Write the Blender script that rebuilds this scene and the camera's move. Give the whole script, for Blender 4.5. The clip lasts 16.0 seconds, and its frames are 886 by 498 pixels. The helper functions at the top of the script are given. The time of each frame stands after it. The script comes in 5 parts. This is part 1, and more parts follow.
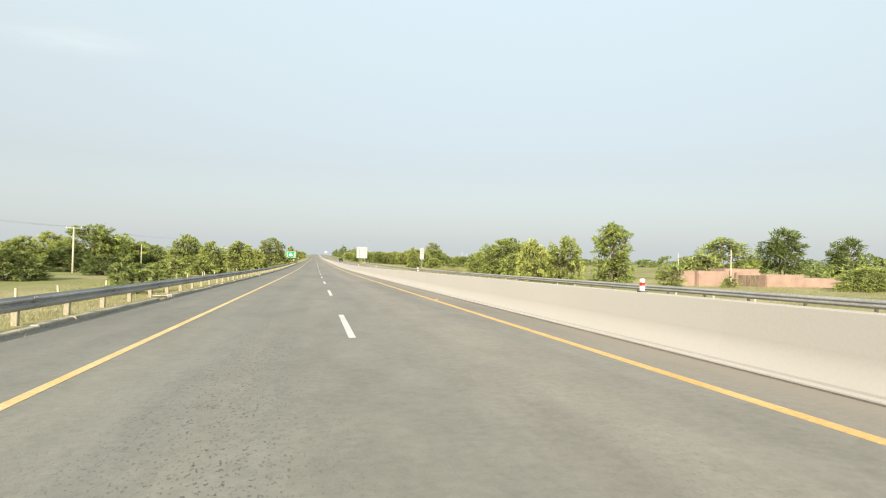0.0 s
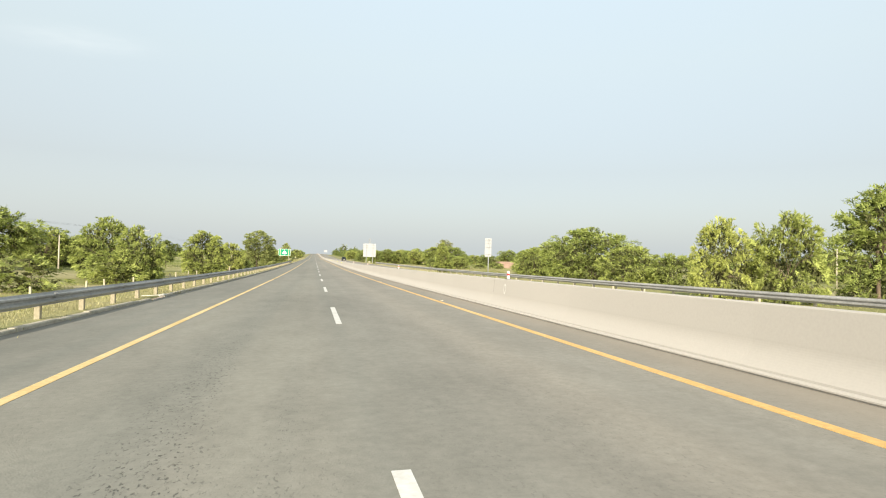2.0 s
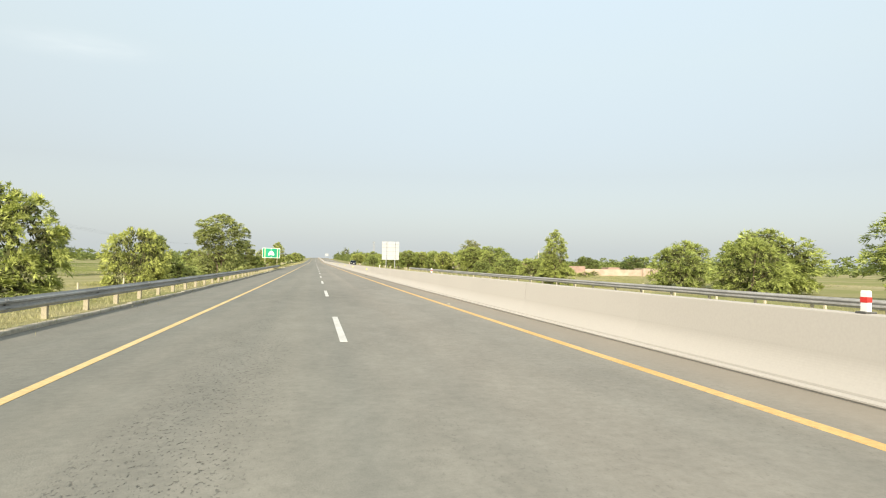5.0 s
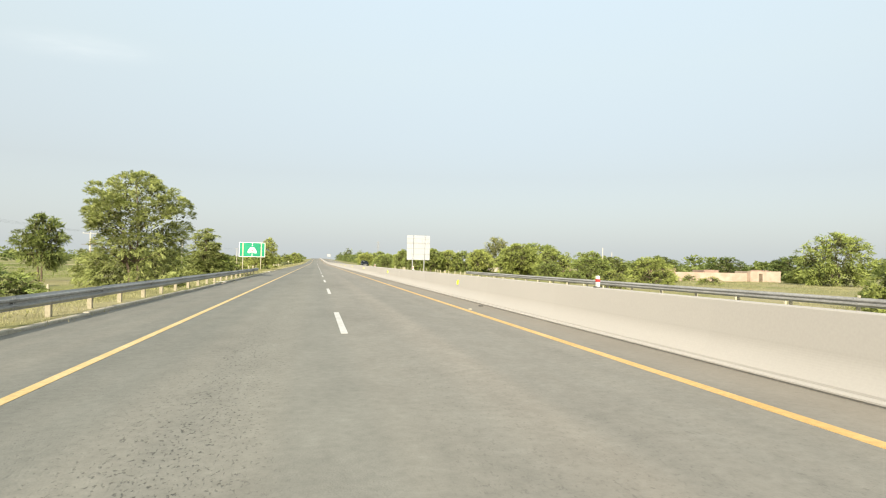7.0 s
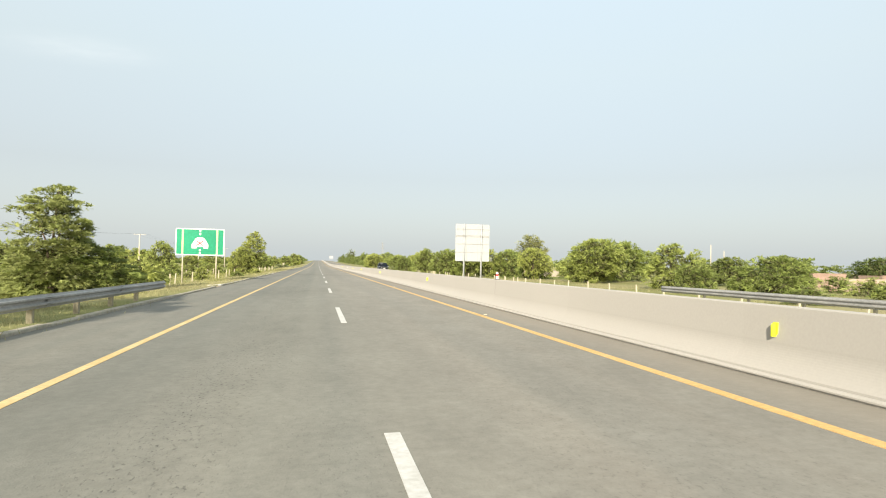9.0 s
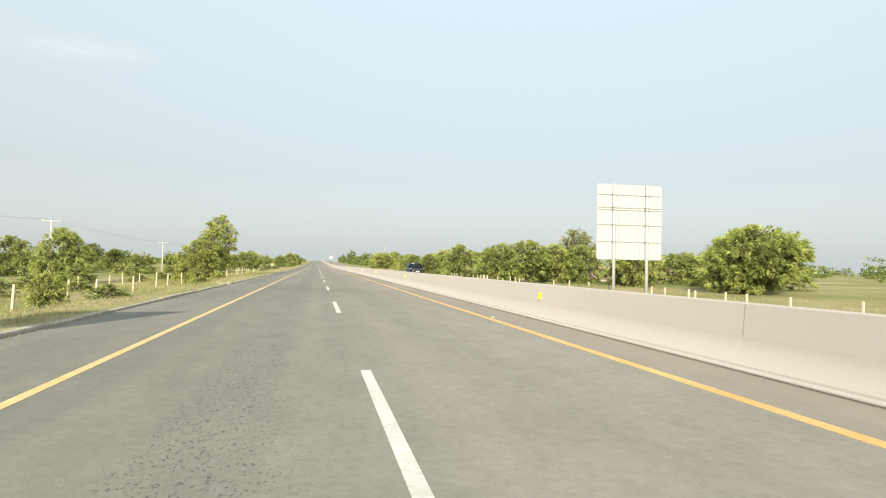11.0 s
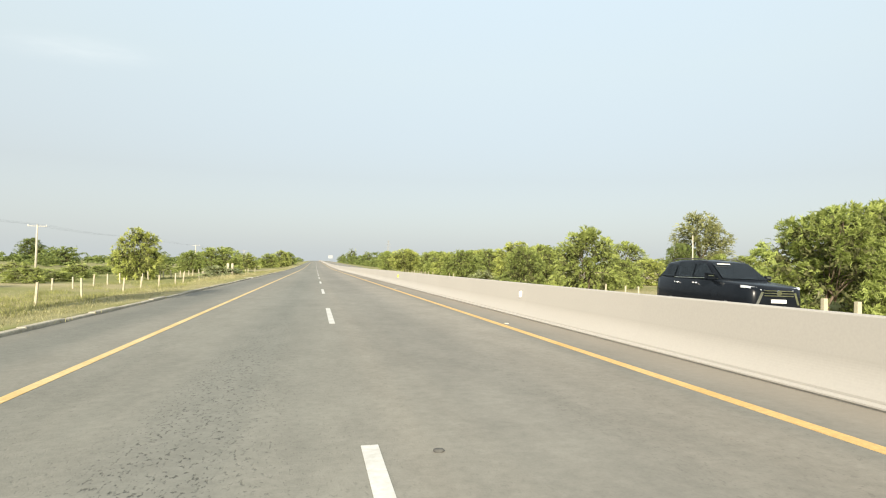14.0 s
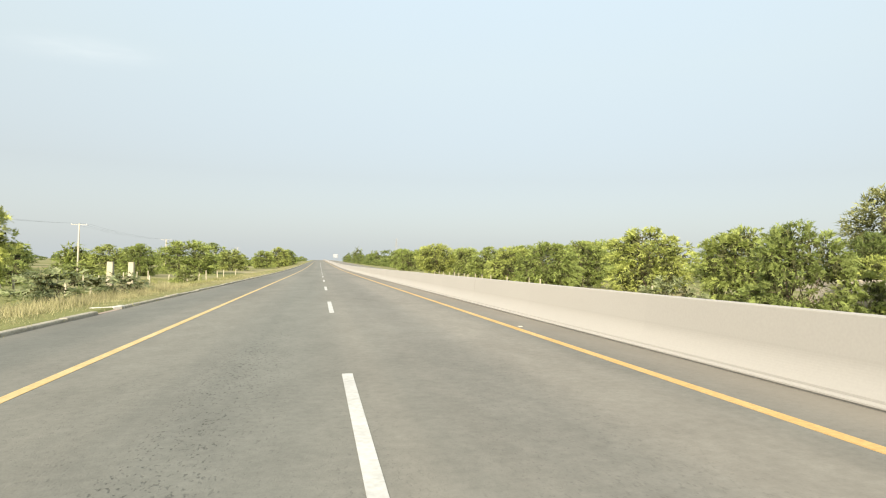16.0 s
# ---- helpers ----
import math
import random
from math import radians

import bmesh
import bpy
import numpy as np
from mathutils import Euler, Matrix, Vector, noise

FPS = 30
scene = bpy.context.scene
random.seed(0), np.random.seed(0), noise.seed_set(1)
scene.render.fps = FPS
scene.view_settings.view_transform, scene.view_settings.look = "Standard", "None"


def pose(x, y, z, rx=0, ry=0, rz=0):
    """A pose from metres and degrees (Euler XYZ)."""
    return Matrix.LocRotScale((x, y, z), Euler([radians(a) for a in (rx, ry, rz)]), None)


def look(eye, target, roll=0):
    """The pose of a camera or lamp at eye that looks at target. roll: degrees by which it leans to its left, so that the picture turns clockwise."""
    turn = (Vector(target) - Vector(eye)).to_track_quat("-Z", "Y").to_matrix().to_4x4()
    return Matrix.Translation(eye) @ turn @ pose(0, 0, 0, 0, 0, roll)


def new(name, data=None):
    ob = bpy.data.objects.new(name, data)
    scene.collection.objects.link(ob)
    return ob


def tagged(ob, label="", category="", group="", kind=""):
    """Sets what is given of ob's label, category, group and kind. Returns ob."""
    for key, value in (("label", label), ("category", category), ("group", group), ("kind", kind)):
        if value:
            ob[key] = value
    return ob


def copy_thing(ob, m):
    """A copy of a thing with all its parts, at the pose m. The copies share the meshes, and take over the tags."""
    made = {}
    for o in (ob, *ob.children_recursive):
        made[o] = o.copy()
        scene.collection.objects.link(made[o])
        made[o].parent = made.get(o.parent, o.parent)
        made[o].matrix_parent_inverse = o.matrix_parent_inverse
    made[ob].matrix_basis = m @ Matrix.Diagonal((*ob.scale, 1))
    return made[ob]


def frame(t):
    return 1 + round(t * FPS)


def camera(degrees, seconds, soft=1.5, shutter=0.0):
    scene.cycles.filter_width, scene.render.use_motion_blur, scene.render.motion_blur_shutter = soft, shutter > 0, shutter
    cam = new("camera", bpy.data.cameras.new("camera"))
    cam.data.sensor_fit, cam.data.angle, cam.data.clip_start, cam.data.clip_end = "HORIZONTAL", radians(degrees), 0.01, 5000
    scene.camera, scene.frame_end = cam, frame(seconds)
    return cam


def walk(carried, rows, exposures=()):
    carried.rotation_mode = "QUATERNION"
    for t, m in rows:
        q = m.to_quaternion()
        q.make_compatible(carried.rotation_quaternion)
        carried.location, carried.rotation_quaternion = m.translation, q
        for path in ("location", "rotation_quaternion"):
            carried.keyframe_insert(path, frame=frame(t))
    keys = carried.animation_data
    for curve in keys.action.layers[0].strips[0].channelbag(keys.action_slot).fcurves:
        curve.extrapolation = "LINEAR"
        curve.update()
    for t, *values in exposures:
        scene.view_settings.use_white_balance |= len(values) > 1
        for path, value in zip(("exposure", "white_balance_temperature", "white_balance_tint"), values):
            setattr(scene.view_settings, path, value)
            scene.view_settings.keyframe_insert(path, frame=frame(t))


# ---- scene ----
from functools import lru_cache

# ---- camera and its way ----
# A car drives along +y in the left lane; x = 0 is the broken lane line between its two lanes.
CROSS = 0.02        # crossfall of each carriageway, falling away from the median barrier
BASE_L, BASE_R = 4.88, 5.54   # feet of the median barrier
EYE = 1.427         # lens above the road


def smooth(a, b, v):
    v = min(1.0, max(0.0, (v - a) / (b - a)))
    return v * v * (3 - 2 * v)


def grade(y):
    """Slope of the road along y."""
    s = -0.0105 * (1 - smooth(20, 190, y)) + 0.0085 * smooth(380, 560, y) - 0.0205 * smooth(1060, 1300, y)
    return s + 0.012 * smooth(1400, 1700, y)


GRADE_STEP = 5.0
_lift = {0: 0.0}


def rise(y):
    """Height of the road's crown at y."""
    k = int(math.floor(y / GRADE_STEP))
    for j in (k, k + 1):
        if j not in _lift:
            s = 1 if j > 0 else -1
            for i in range(0, j, s):
                if i + s not in _lift:
                    _lift[i + s] = _lift[i] + s * GRADE_STEP * grade((i + s * 0.5) * GRADE_STEP)
    f = y / GRADE_STEP - k
    return _lift[k] * (1 - f) + _lift[k + 1] * f


def deck(x, y):
    """Height of the paved surface."""
    if x < BASE_L:
        return rise(y) - CROSS * (BASE_L - x)
    if x > BASE_R:
        return rise(y) - CROSS * (x - BASE_R)
    return rise(y)


# seconds, x, y, pitch up, yaw to the right, roll: relative to the road's surface
PATH = [
    (0.0, -0.730, 0.00, 1.283, 11.854, 0.00),
    (0.5, -0.705, 11.47, 1.273, 11.908, 0.00),
    (1.0, -0.680, 21.33, 1.287, 11.898, 0.00),
    (1.5, -0.664, 32.97, 1.269, 11.894, 0.00),
    (2.0, -0.648, 42.63, 1.211, 11.926, 0.00),
    (2.5, -0.632, 54.12, 1.216, 11.924, 0.00),
    (3.0, -0.616, 63.87, 1.211, 11.943, 0.00),
    (3.5, -0.600, 74.38, 1.237, 11.939, 0.00),
    (4.0, -0.603, 85.21, 1.131, 11.886, 0.00),
    (4.2, -0.604, 89.38, 1.237, 11.880, 0.00),
    (6.3, -0.616, 134.14, 1.258, 11.838, 0.00),
    (6.5, -0.617, 139.08, 1.211, 11.835, 0.00),
    (7.0, -0.620, 149.34, 1.221, 11.733, 0.00),
    (7.5, -0.626, 160.41, 1.226, 11.692, 0.00),
    (8.0, -0.600, 170.37, 1.264, 11.647, 0.00),
    (8.5, -0.638, 181.57, 1.290, 11.594, 0.00),
    (9.0, -0.644, 191.84, 1.333, 11.583, 0.00),
    (9.2, -0.646, 195.94, 1.327, 11.600, 0.00),
    (11.3, -0.672, 240.15, 1.370, 11.665, 0.00),
    (11.5, -0.674, 244.48, 1.333, 11.665, 0.00),
    (12.0, -0.680, 255.01, 1.359, 11.652, 0.00),
    (12.5, -0.660, 265.48, 1.370, 11.692, 0.00),
    (13.0, -0.640, 276.75, 1.364, 11.723, 0.00),
    (13.5, -0.620, 286.97, 1.394, 11.790, 0.00),
    (14.0, -0.552, 297.03, 1.386, 11.830, 0.00),
    (14.5, -0.505, 308.11, 1.380, 11.830, 0.00),
    (15.0, -0.462, 318.01, 1.280, 11.700, 0.00),
    (15.5, -0.475, 329.07, 1.343, 11.520, 0.00),
    (16.0, -0.515, 338.95, 1.333, 11.450, 0.00),
]


def seat(x, y, pitch, yaw, roll):
    """Pose of the lens in a car on the sloping road."""
    lie = Matrix.Rotation(math.atan(grade(y)), 4, "X") @ Matrix.Rotation(-math.atan(CROSS), 4, "Y")
    return Matrix.Translation((x, y, deck(x, y) + EYE)) @ lie @ pose(0, 0, 0, 90 + pitch, roll, -yaw)


cam = camera(72.0, 16.0, soft=1.1)
walk(cam, [(t, seat(x, y, p, w, r)) for t, x, y, p, w, r in PATH], [(0.0, 0.6), (16.0, 0.6)])

# ---- light ----
SUN_ELEVATION, SUN_BACK = 22.7, 22.5     # the sun stands low behind the car, a little to its left
world = bpy.data.worlds.new("sky")
scene.world = world
world.use_nodes = True
wn, wl = world.node_tree.nodes, world.node_tree.links
sky = wn.new("ShaderNodeTexSky")
sky.sky_type = "NISHITA"
sky.sun_disc = False
sky.sun_elevation = radians(SUN_ELEVATION)
sky.sun_rotation = radians(180 + SUN_BACK)
sky.air_density, sky.dust_density, sky.ozone_density = 1.0, 3.8, 1.6
wn["Background"].inputs["Strength"].default_value = 0.1
haze = wn.new("ShaderNodeMix")      # a bright dusty haze lies over the whole sky
haze.data_type = "RGBA"
haze.inputs["Factor"].default_value = 0.55
wl.new(sky.outputs[0], haze.inputs["A"])
# the dust lies grey near the horizon and thins to a bright pale blue higher up
ray = wn.new("ShaderNodeTexCoord")
height = wn.new("ShaderNodeSeparateXYZ")
wl.new(ray.outputs["Generated"], height.inputs[0])
dusty = wn.new("ShaderNodeValToRGB")
tints = ((0.0, (0.675, 0.73, 0.745)), (0.14, (0.61, 0.632, 0.612)), (0.30, (0.72, 0.785, 0.742)), (0.41, (0.76, 0.86, 0.86)), (0.6, (0.70, 0.77, 0.76)))
while len(dusty.color_ramp.elements) < len(tints):
    dusty.color_ramp.elements.new(0.5)
for stop, (at, tint_) in zip(dusty.color_ramp.elements, tints):
    stop.position, stop.color = at, (*tint_, 1)
wl.new(height.outputs["Z"], dusty.inputs[0])
lift_ = wn.new("ShaderNodeVectorMath")
lift_.operation = "SCALE"
lift_.inputs["Scale"].default_value = 10.0
wl.new(dusty.outputs[0], lift_.inputs[0])
wl.new(lift_.outputs[0], haze.inputs["B"])
# one thin wisp of high cloud
def along_axis(axis):
    d = wn.new("ShaderNodeVectorMath")
    d.operation = "DOT_PRODUCT"
    d.inputs[1].default_value = axis
    wl.new(ray.outputs["Generated"], d.inputs[0])
    return d.outputs["Value"]
TILT = -0.05
across, up_ = along_axis((0.943 / 0.06, 0.334 / 0.06, 0)), along_axis(((0.09 + TILT * 0.943) / 0.012, (-0.27 + TILT * 0.334) / 0.012, 0.96 / 0.012))
both = wn.new("ShaderNodeCombineXYZ")
wl.new(across, both.inputs[0])
wl.new(up_, both.inputs[1])
far_off = wn.new("ShaderNodeVectorMath")
far_off.operation = "LENGTH"
wl.new(both.outputs[0], far_off.inputs[0])
veil = wn.new("ShaderNodeMapRange")
veil.interpolation_type = "SMOOTHSTEP"
veil.inputs["From Min"].default_value, veil.inputs["From Max"].default_value = 0.0, 2.2
veil.inputs["To Min"].default_value, veil.inputs["To Max"].default_value = 0.2, 0.0
wl.new(far_off.outputs["Value"], veil.inputs["Value"])
shred = wn.new("ShaderNodeTexNoise")
shred.inputs["Scale"].default_value, shred.inputs["Detail"].default_value = 1.3, 4
wl.new(both.outputs[0], shred.inputs["Vector"])
thin = wn.new("ShaderNodeMath")
thin.operation = "MULTIPLY"
wl.new(veil.outputs[0], thin.inputs[0])
wl.new(shred.outputs["Fac"], thin.inputs[1])
cloud = wn.new("ShaderNodeMix")
cloud.data_type = "RGBA"
cloud.inputs["B"].default_value = (8.6, 8.7, 8.4, 1)
wl.new(thin.outputs[0], cloud.inputs["Factor"])
wl.new(haze.outputs["Result"], cloud.inputs["A"])
wl.new(cloud.outputs["Result"], wn["Background"].inputs["Color"])
to_sun = Vector((-math.sin(radians(SUN_BACK)), -math.cos(radians(SUN_BACK)), math.tan(radians(SUN_ELEVATION))))
sun = new("sun", bpy.data.lights.new("sun", "SUN"))
sun.matrix_world = look((0, 0, 50), Vector((0, 0, 50)) - to_sun)
sun.data.energy, sun.data.angle, sun.data.color = 5.0, radians(0.6), (1.0, 0.90, 0.74)

# ---- materials ----
def tone(name, a, b, rough=0.85, big=0.4, fine=14.0, bump=0.25, metal=0.0, depth=0.02, spread=0.35, stretch=None, spec=0.3, grain=0.35):
    """A two-scale surface: broad patches between the colours a and b, fine grain over them and in the relief."""
    m = bpy.data.materials.new(name)
    m.use_nodes = True
    n, l = m.node_tree.nodes, m.node_tree.links
    p = n["Principled BSDF"]
    tc = n.new("ShaderNodeTexCoord")
    mp = n.new("ShaderNodeMapping")
    if stretch:
        mp.inputs["Scale"].default_value = stretch
    l.new(tc.outputs["Object"], mp.inputs["Vector"])
    n1 = n.new("ShaderNodeTexNoise")
    n1.inputs["Scale"].default_value, n1.inputs["Detail"].default_value = big, 4
    l.new(mp.outputs[0], n1.inputs["Vector"])
    ramp = n.new("ShaderNodeValToRGB")
    ramp.color_ramp.elements[0].position, ramp.color_ramp.elements[0].color = 0.5 - spread / 2, (*a, 1)
    ramp.color_ramp.elements[1].position, ramp.color_ramp.elements[1].color = 0.5 + spread / 2, (*b, 1)
    l.new(n1.outputs["Fac"], ramp.inputs[0])
    n2 = n.new("ShaderNodeTexNoise")
    n2.inputs["Scale"].default_value, n2.inputs["Detail"].default_value = fine, 3
    l.new(tc.outputs["Object"], n2.inputs["Vector"])
    mx = n.new("ShaderNodeMix")
    mx.data_type, mx.blend_type = "RGBA", "OVERLAY"
    mx.inputs["Factor"].default_value = grain
    l.new(ramp.outputs[0], mx.inputs["A"])
    l.new(n2.outputs["Fac"], mx.inputs["B"])
    l.new(mx.outputs["Result"], p.inputs["Base Color"])
    p.inputs["Roughness"].default_value, p.inputs["Metallic"].default_value = rough, metal
    p.inputs["Specular IOR Level"].default_value = spec
    if bump:
        bp = n.new("ShaderNodeBump")
        bp.inputs["Strength"].default_value, bp.inputs["Distance"].default_value = bump, depth
        l.new(n2.outputs["Fac"], bp.inputs["Height"])
        l.new(bp.outputs[0], p.inputs["Normal"])
    return m


def asphalt_mat():
    """Worn grey asphalt: stone chips, darker bands along the lanes, dull patches and a few stains."""
    m = tone("asphalt", (0.222, 0.219, 0.189), (0.263, 0.258, 0.224), rough=0.82, big=0.35, fine=9, bump=0, spread=0.5, stretch=(0.9, 0.12, 1), spec=0.25, grain=0.18)
    n, l = m.node_tree.nodes, m.node_tree.links
    p = n["Principled BSDF"]
    tc = n.new("ShaderNodeTexCoord")
    chips = n.new("ShaderNodeTexVoronoi")
    chips.inputs["Scale"].default_value = 55
    l.new(tc.outputs["Object"], chips.inputs["Vector"])
    grit = n.new("ShaderNodeTexNoise")
    grit.inputs["Scale"].default_value, grit.inputs["Detail"].default_value, grit.inputs["Roughness"].default_value = 34.0, 3, 0.6
    l.new(tc.outputs["Object"], grit.inputs["Vector"])
    hi = n.new("ShaderNodeMath")
    hi.operation = "ADD"
    l.new(chips.outputs["Distance"], hi.inputs[0])
    l.new(grit.outputs["Fac"], hi.inputs[1])
    bp = n.new("ShaderNodeBump")
    bp.inputs["Strength"].default_value, bp.inputs["Distance"].default_value = 0.16, 0.008
    l.new(hi.outputs[0], bp.inputs["Height"])
    l.new(bp.outputs[0], p.inputs["Normal"])
    # dark flecks and ravelled patches
    fl = n.new("ShaderNodeMapRange")
    fl.inputs["From Min"].default_value, fl.inputs["From Max"].default_value = 0.28, 0.55
    fl.inputs["To Min"].default_value, fl.inputs["To Max"].default_value = 0.935, 1.03
    l.new(grit.outputs["Fac"], fl.inputs["Value"])
    st = n.new("ShaderNodeTexNoise")
    st.inputs["Scale"].default_value, st.inputs["Detail"].default_value = 0.16, 5
    sm = n.new("ShaderNodeMapping")
    sm.inputs["Scale"].default_value = (1.6, 0.55, 1)
    l.new(tc.outputs["Object"], sm.inputs["Vector"])
    l.new(sm.outputs[0], st.inputs["Vector"])
    sr = n.new("ShaderNodeMapRange")
    sr.inputs["From Min"].default_value, sr.inputs["From Max"].default_value = 0.3, 0.52
    sr.inputs["To Min"].default_value, sr.inputs["To Max"].default_value = 0.87, 1.0
    l.new(st.outputs["Fac"], sr.inputs["Value"])
    mul = n.new("ShaderNodeMath")
    mul.operation = "MULTIPLY"
    l.new(fl.outputs[0], mul.inputs[0])
    l.new(sr.outputs[0], mul.inputs[1])
    # tyre-polished and oil-dulled bands run along the lanes
    bands = n.new("ShaderNodeTexNoise")
    bands.inputs["Scale"].default_value, bands.inputs["Detail"].default_value = 0.75, 2
    bm_ = n.new("ShaderNodeMapping")
    bm_.inputs["Scale"].default_value = (1.0, 0.006, 0.0)
    l.new(tc.outputs["Object"], bm_.inputs["Vector"])
    l.new(bm_.outputs[0], bands.inputs["Vector"])
    # patches a hand to a metre wide
    mottle = n.new("ShaderNodeTexNoise")
    mottle.inputs["Scale"].default_value, mottle.inputs["Detail"].default_value, mottle.inputs["Roughness"].default_value = 1.7, 6, 0.65
    mo = n.new("ShaderNodeMapping")
    mo.inputs["Scale"].default_value = (1.0, 0.42, 1.0)
    l.new(tc.outputs["Object"], mo.inputs["Vector"])
    l.new(mo.outputs[0], mottle.inputs["Vector"])
    mt = n.new("ShaderNodeMapRange")
    mt.inputs["From Min"].default_value, mt.inputs["From Max"].default_value = 0.32, 0.66
    mt.inputs["To Min"].default_value, mt.inputs["To Max"].default_value = 0.90, 1.06
    l.new(mottle.outputs["Fac"], mt.inputs["Value"])
    mottled = n.new("ShaderNodeMath")
    mottled.operation = "MULTIPLY"
    l.new(mul.outputs[0], mottled.inputs[0])
    l.new(mt.outputs[0], mottled.inputs[1])
    mul = mottled
    br = n.new("ShaderNodeMapRange")
    br.inputs["From Min"].default_value, br.inputs["From Max"].default_value = 0.35, 0.65
    br.inputs["To Min"].default_value, br.inputs["To Max"].default_value = 0.91, 1.05
    l.new(bands.outputs["Fac"], br.inputs["Value"])
    mu2 = n.new("ShaderNodeMath")
    mu2.operation = "MULTIPLY"
    l.new(mul.outputs[0], mu2.inputs[0])
    l.new(br.outputs[0], mu2.inputs[1])
    # ravelled spots where chips have broken out
    crumbs = n.new("ShaderNodeTexNoise")
    crumbs.inputs["Scale"].default_value, crumbs.inputs["Detail"].default_value, crumbs.inputs["Roughness"].default_value = 33.0, 4, 0.6
    slant = n.new("ShaderNodeMapping")
    slant.inputs["Scale"].default_value = (1.0, 0.5, 1.0)
    l.new(tc.outputs["Object"], slant.inputs["Vector"])
    l.new(slant.outputs[0], crumbs.inputs["Vector"])
    cr = n.new("ShaderNodeMapRange")
    cr.inputs["From Min"].default_value, cr.inputs["From Max"].default_value = 0.33, 0.43
    cr.inputs["To Min"].default_value, cr.inputs["To Max"].default_value = 0.56, 0.0
    l.new(crumbs.outputs["Fac"], cr.inputs["Value"])
    patch = n.new("ShaderNodeTexNoise")
    patch.inputs["Scale"].default_value, patch.inputs["Detail"].default_value = 0.55, 4
    pm = n.new("ShaderNodeMapping")
    pm.inputs["Scale"].default_value = (1.5, 0.1, 1.0)
    l.new(tc.outputs["Object"], pm.inputs["Vector"])
    l.new(pm.outputs[0], patch.inputs["Vector"])
    pr = n.new("ShaderNodeMapRange")
    pr.inputs["From Min"].default_value, pr.inputs["From Max"].default_value = 0.40, 0.56
    l.new(patch.outputs["Fac"], pr.inputs["Value"])
    # most of them in one worn strip of the slow lane
    axes = n.new("ShaderNodeSeparateXYZ")
    l.new(tc.outputs["Object"], axes.inputs[0])
    aside = n.new("ShaderNodeMath")
    aside.operation = "ADD"
    aside.inputs[1].default_value = 1.6
    l.new(axes.outputs["X"], aside.inputs[0])
    off = n.new("ShaderNodeMath")
    off.operation = "ABSOLUTE"
    l.new(aside.outputs[0], off.inputs[0])
    strip = n.new("ShaderNodeMapRange")
    strip.inputs["From Min"].default_value, strip.inputs["From Max"].default_value = 0.25, 0.95
    strip.inputs["To Min"].default_value, strip.inputs["To Max"].default_value = 1.0, 0.32
    l.new(off.outputs[0], strip.inputs["Value"])
    worn = n.new("ShaderNodeMath")
    worn.operation = "MULTIPLY"
    l.new(pr.outputs[0], worn.inputs[0])
    l.new(strip.outputs[0], worn.inputs[1])
    hole = n.new("ShaderNodeMath")
    hole.operation = "MULTIPLY"
    l.new(cr.outputs[0], hole.inputs[0])
    l.new(worn.outputs[0], hole.inputs[1])
    dent = n.new("ShaderNodeBump")
    dent.invert = True
    dent.inputs["Strength"].default_value, dent.inputs["Distance"].default_value = 0.7, 0.012
    l.new(hole.outputs[0], dent.inputs["Height"])
    l.new(bp.outputs[0], dent.inputs["Normal"])
    l.new(dent.outputs[0], p.inputs["Normal"])
    keep = n.new("ShaderNodeMath")
    keep.operation = "SUBTRACT"
    keep.inputs[0].default_value = 1.0
    l.new(hole.outputs[0], keep.inputs[1])
    mu3 = n.new("ShaderNodeMath")
    mu3.operation = "MULTIPLY"
    l.new(mu2.outputs[0], mu3.inputs[0])
    l.new(keep.outputs[0], mu3.inputs[1])
    mu2 = mu3
    src = p.inputs["Base Color"].links[0].from_socket
    vm = n.new("ShaderNodeVectorMath")
    vm.operation = "SCALE"
    l.new(src, vm.inputs[0])
    l.new(mu2.outputs[0], vm.inputs["Scale"])
    # cooler worn binder and warmer dusty stone in alternate bands
    tint = n.new("ShaderNodeMix")
    tint.data_type = "RGBA"
    tint.inputs["A"].default_value, tint.inputs["B"].default_value = (0.98, 1.0, 1.005, 1), (1.01, 1.0, 0.985, 1)
    hue = n.new("ShaderNodeMapRange")
    hue.inputs["From Min"].default_value, hue.inputs["From Max"].default_value = 0.38, 0.62
    l.new(bands.outputs["Fac"], hue.inputs["Value"])
    l.new(hue.outputs[0], tint.inputs["Factor"])
    dye = n.new("ShaderNodeVectorMath")
    dye.operation = "MULTIPLY"
    l.new(vm.outputs[0], dye.inputs[0])
    l.new(tint.outputs["Result"], dye.inputs[1])
    # the colour darkens evenly from the fast lane across the slow lane to the shoulder
    lanes = n.new("ShaderNodeMapRange")
    lanes.inputs["From Min"].default_value, lanes.inputs["From Max"].default_value = -5.5, 2.5
    lanes.inputs["To Min"].default_value, lanes.inputs["To Max"].default_value = 0.86, 1.06
    l.new(axes.outputs["X"], lanes.inputs["Value"])
    laid = n.new("ShaderNodeVectorMath")
    laid.operation = "SCALE"
    l.new(dye.outputs[0], laid.inputs[0])
    l.new(lanes.outputs[0], laid.inputs["Scale"])
    # the fast lane's stone is warmer
    stone_side = n.new("ShaderNodeMapRange")
    stone_side.inputs["From Min"].default_value, stone_side.inputs["From Max"].default_value = -1.2, 1.4
    l.new(axes.outputs["X"], stone_side.inputs["Value"])
    stone_hue = n.new("ShaderNodeMix")
    stone_hue.data_type = "RGBA"
    stone_hue.inputs["A"].default_value, stone_hue.inputs["B"].default_value = (1.01, 1.0, 0.985, 1), (1.05, 1.0, 0.985, 1)
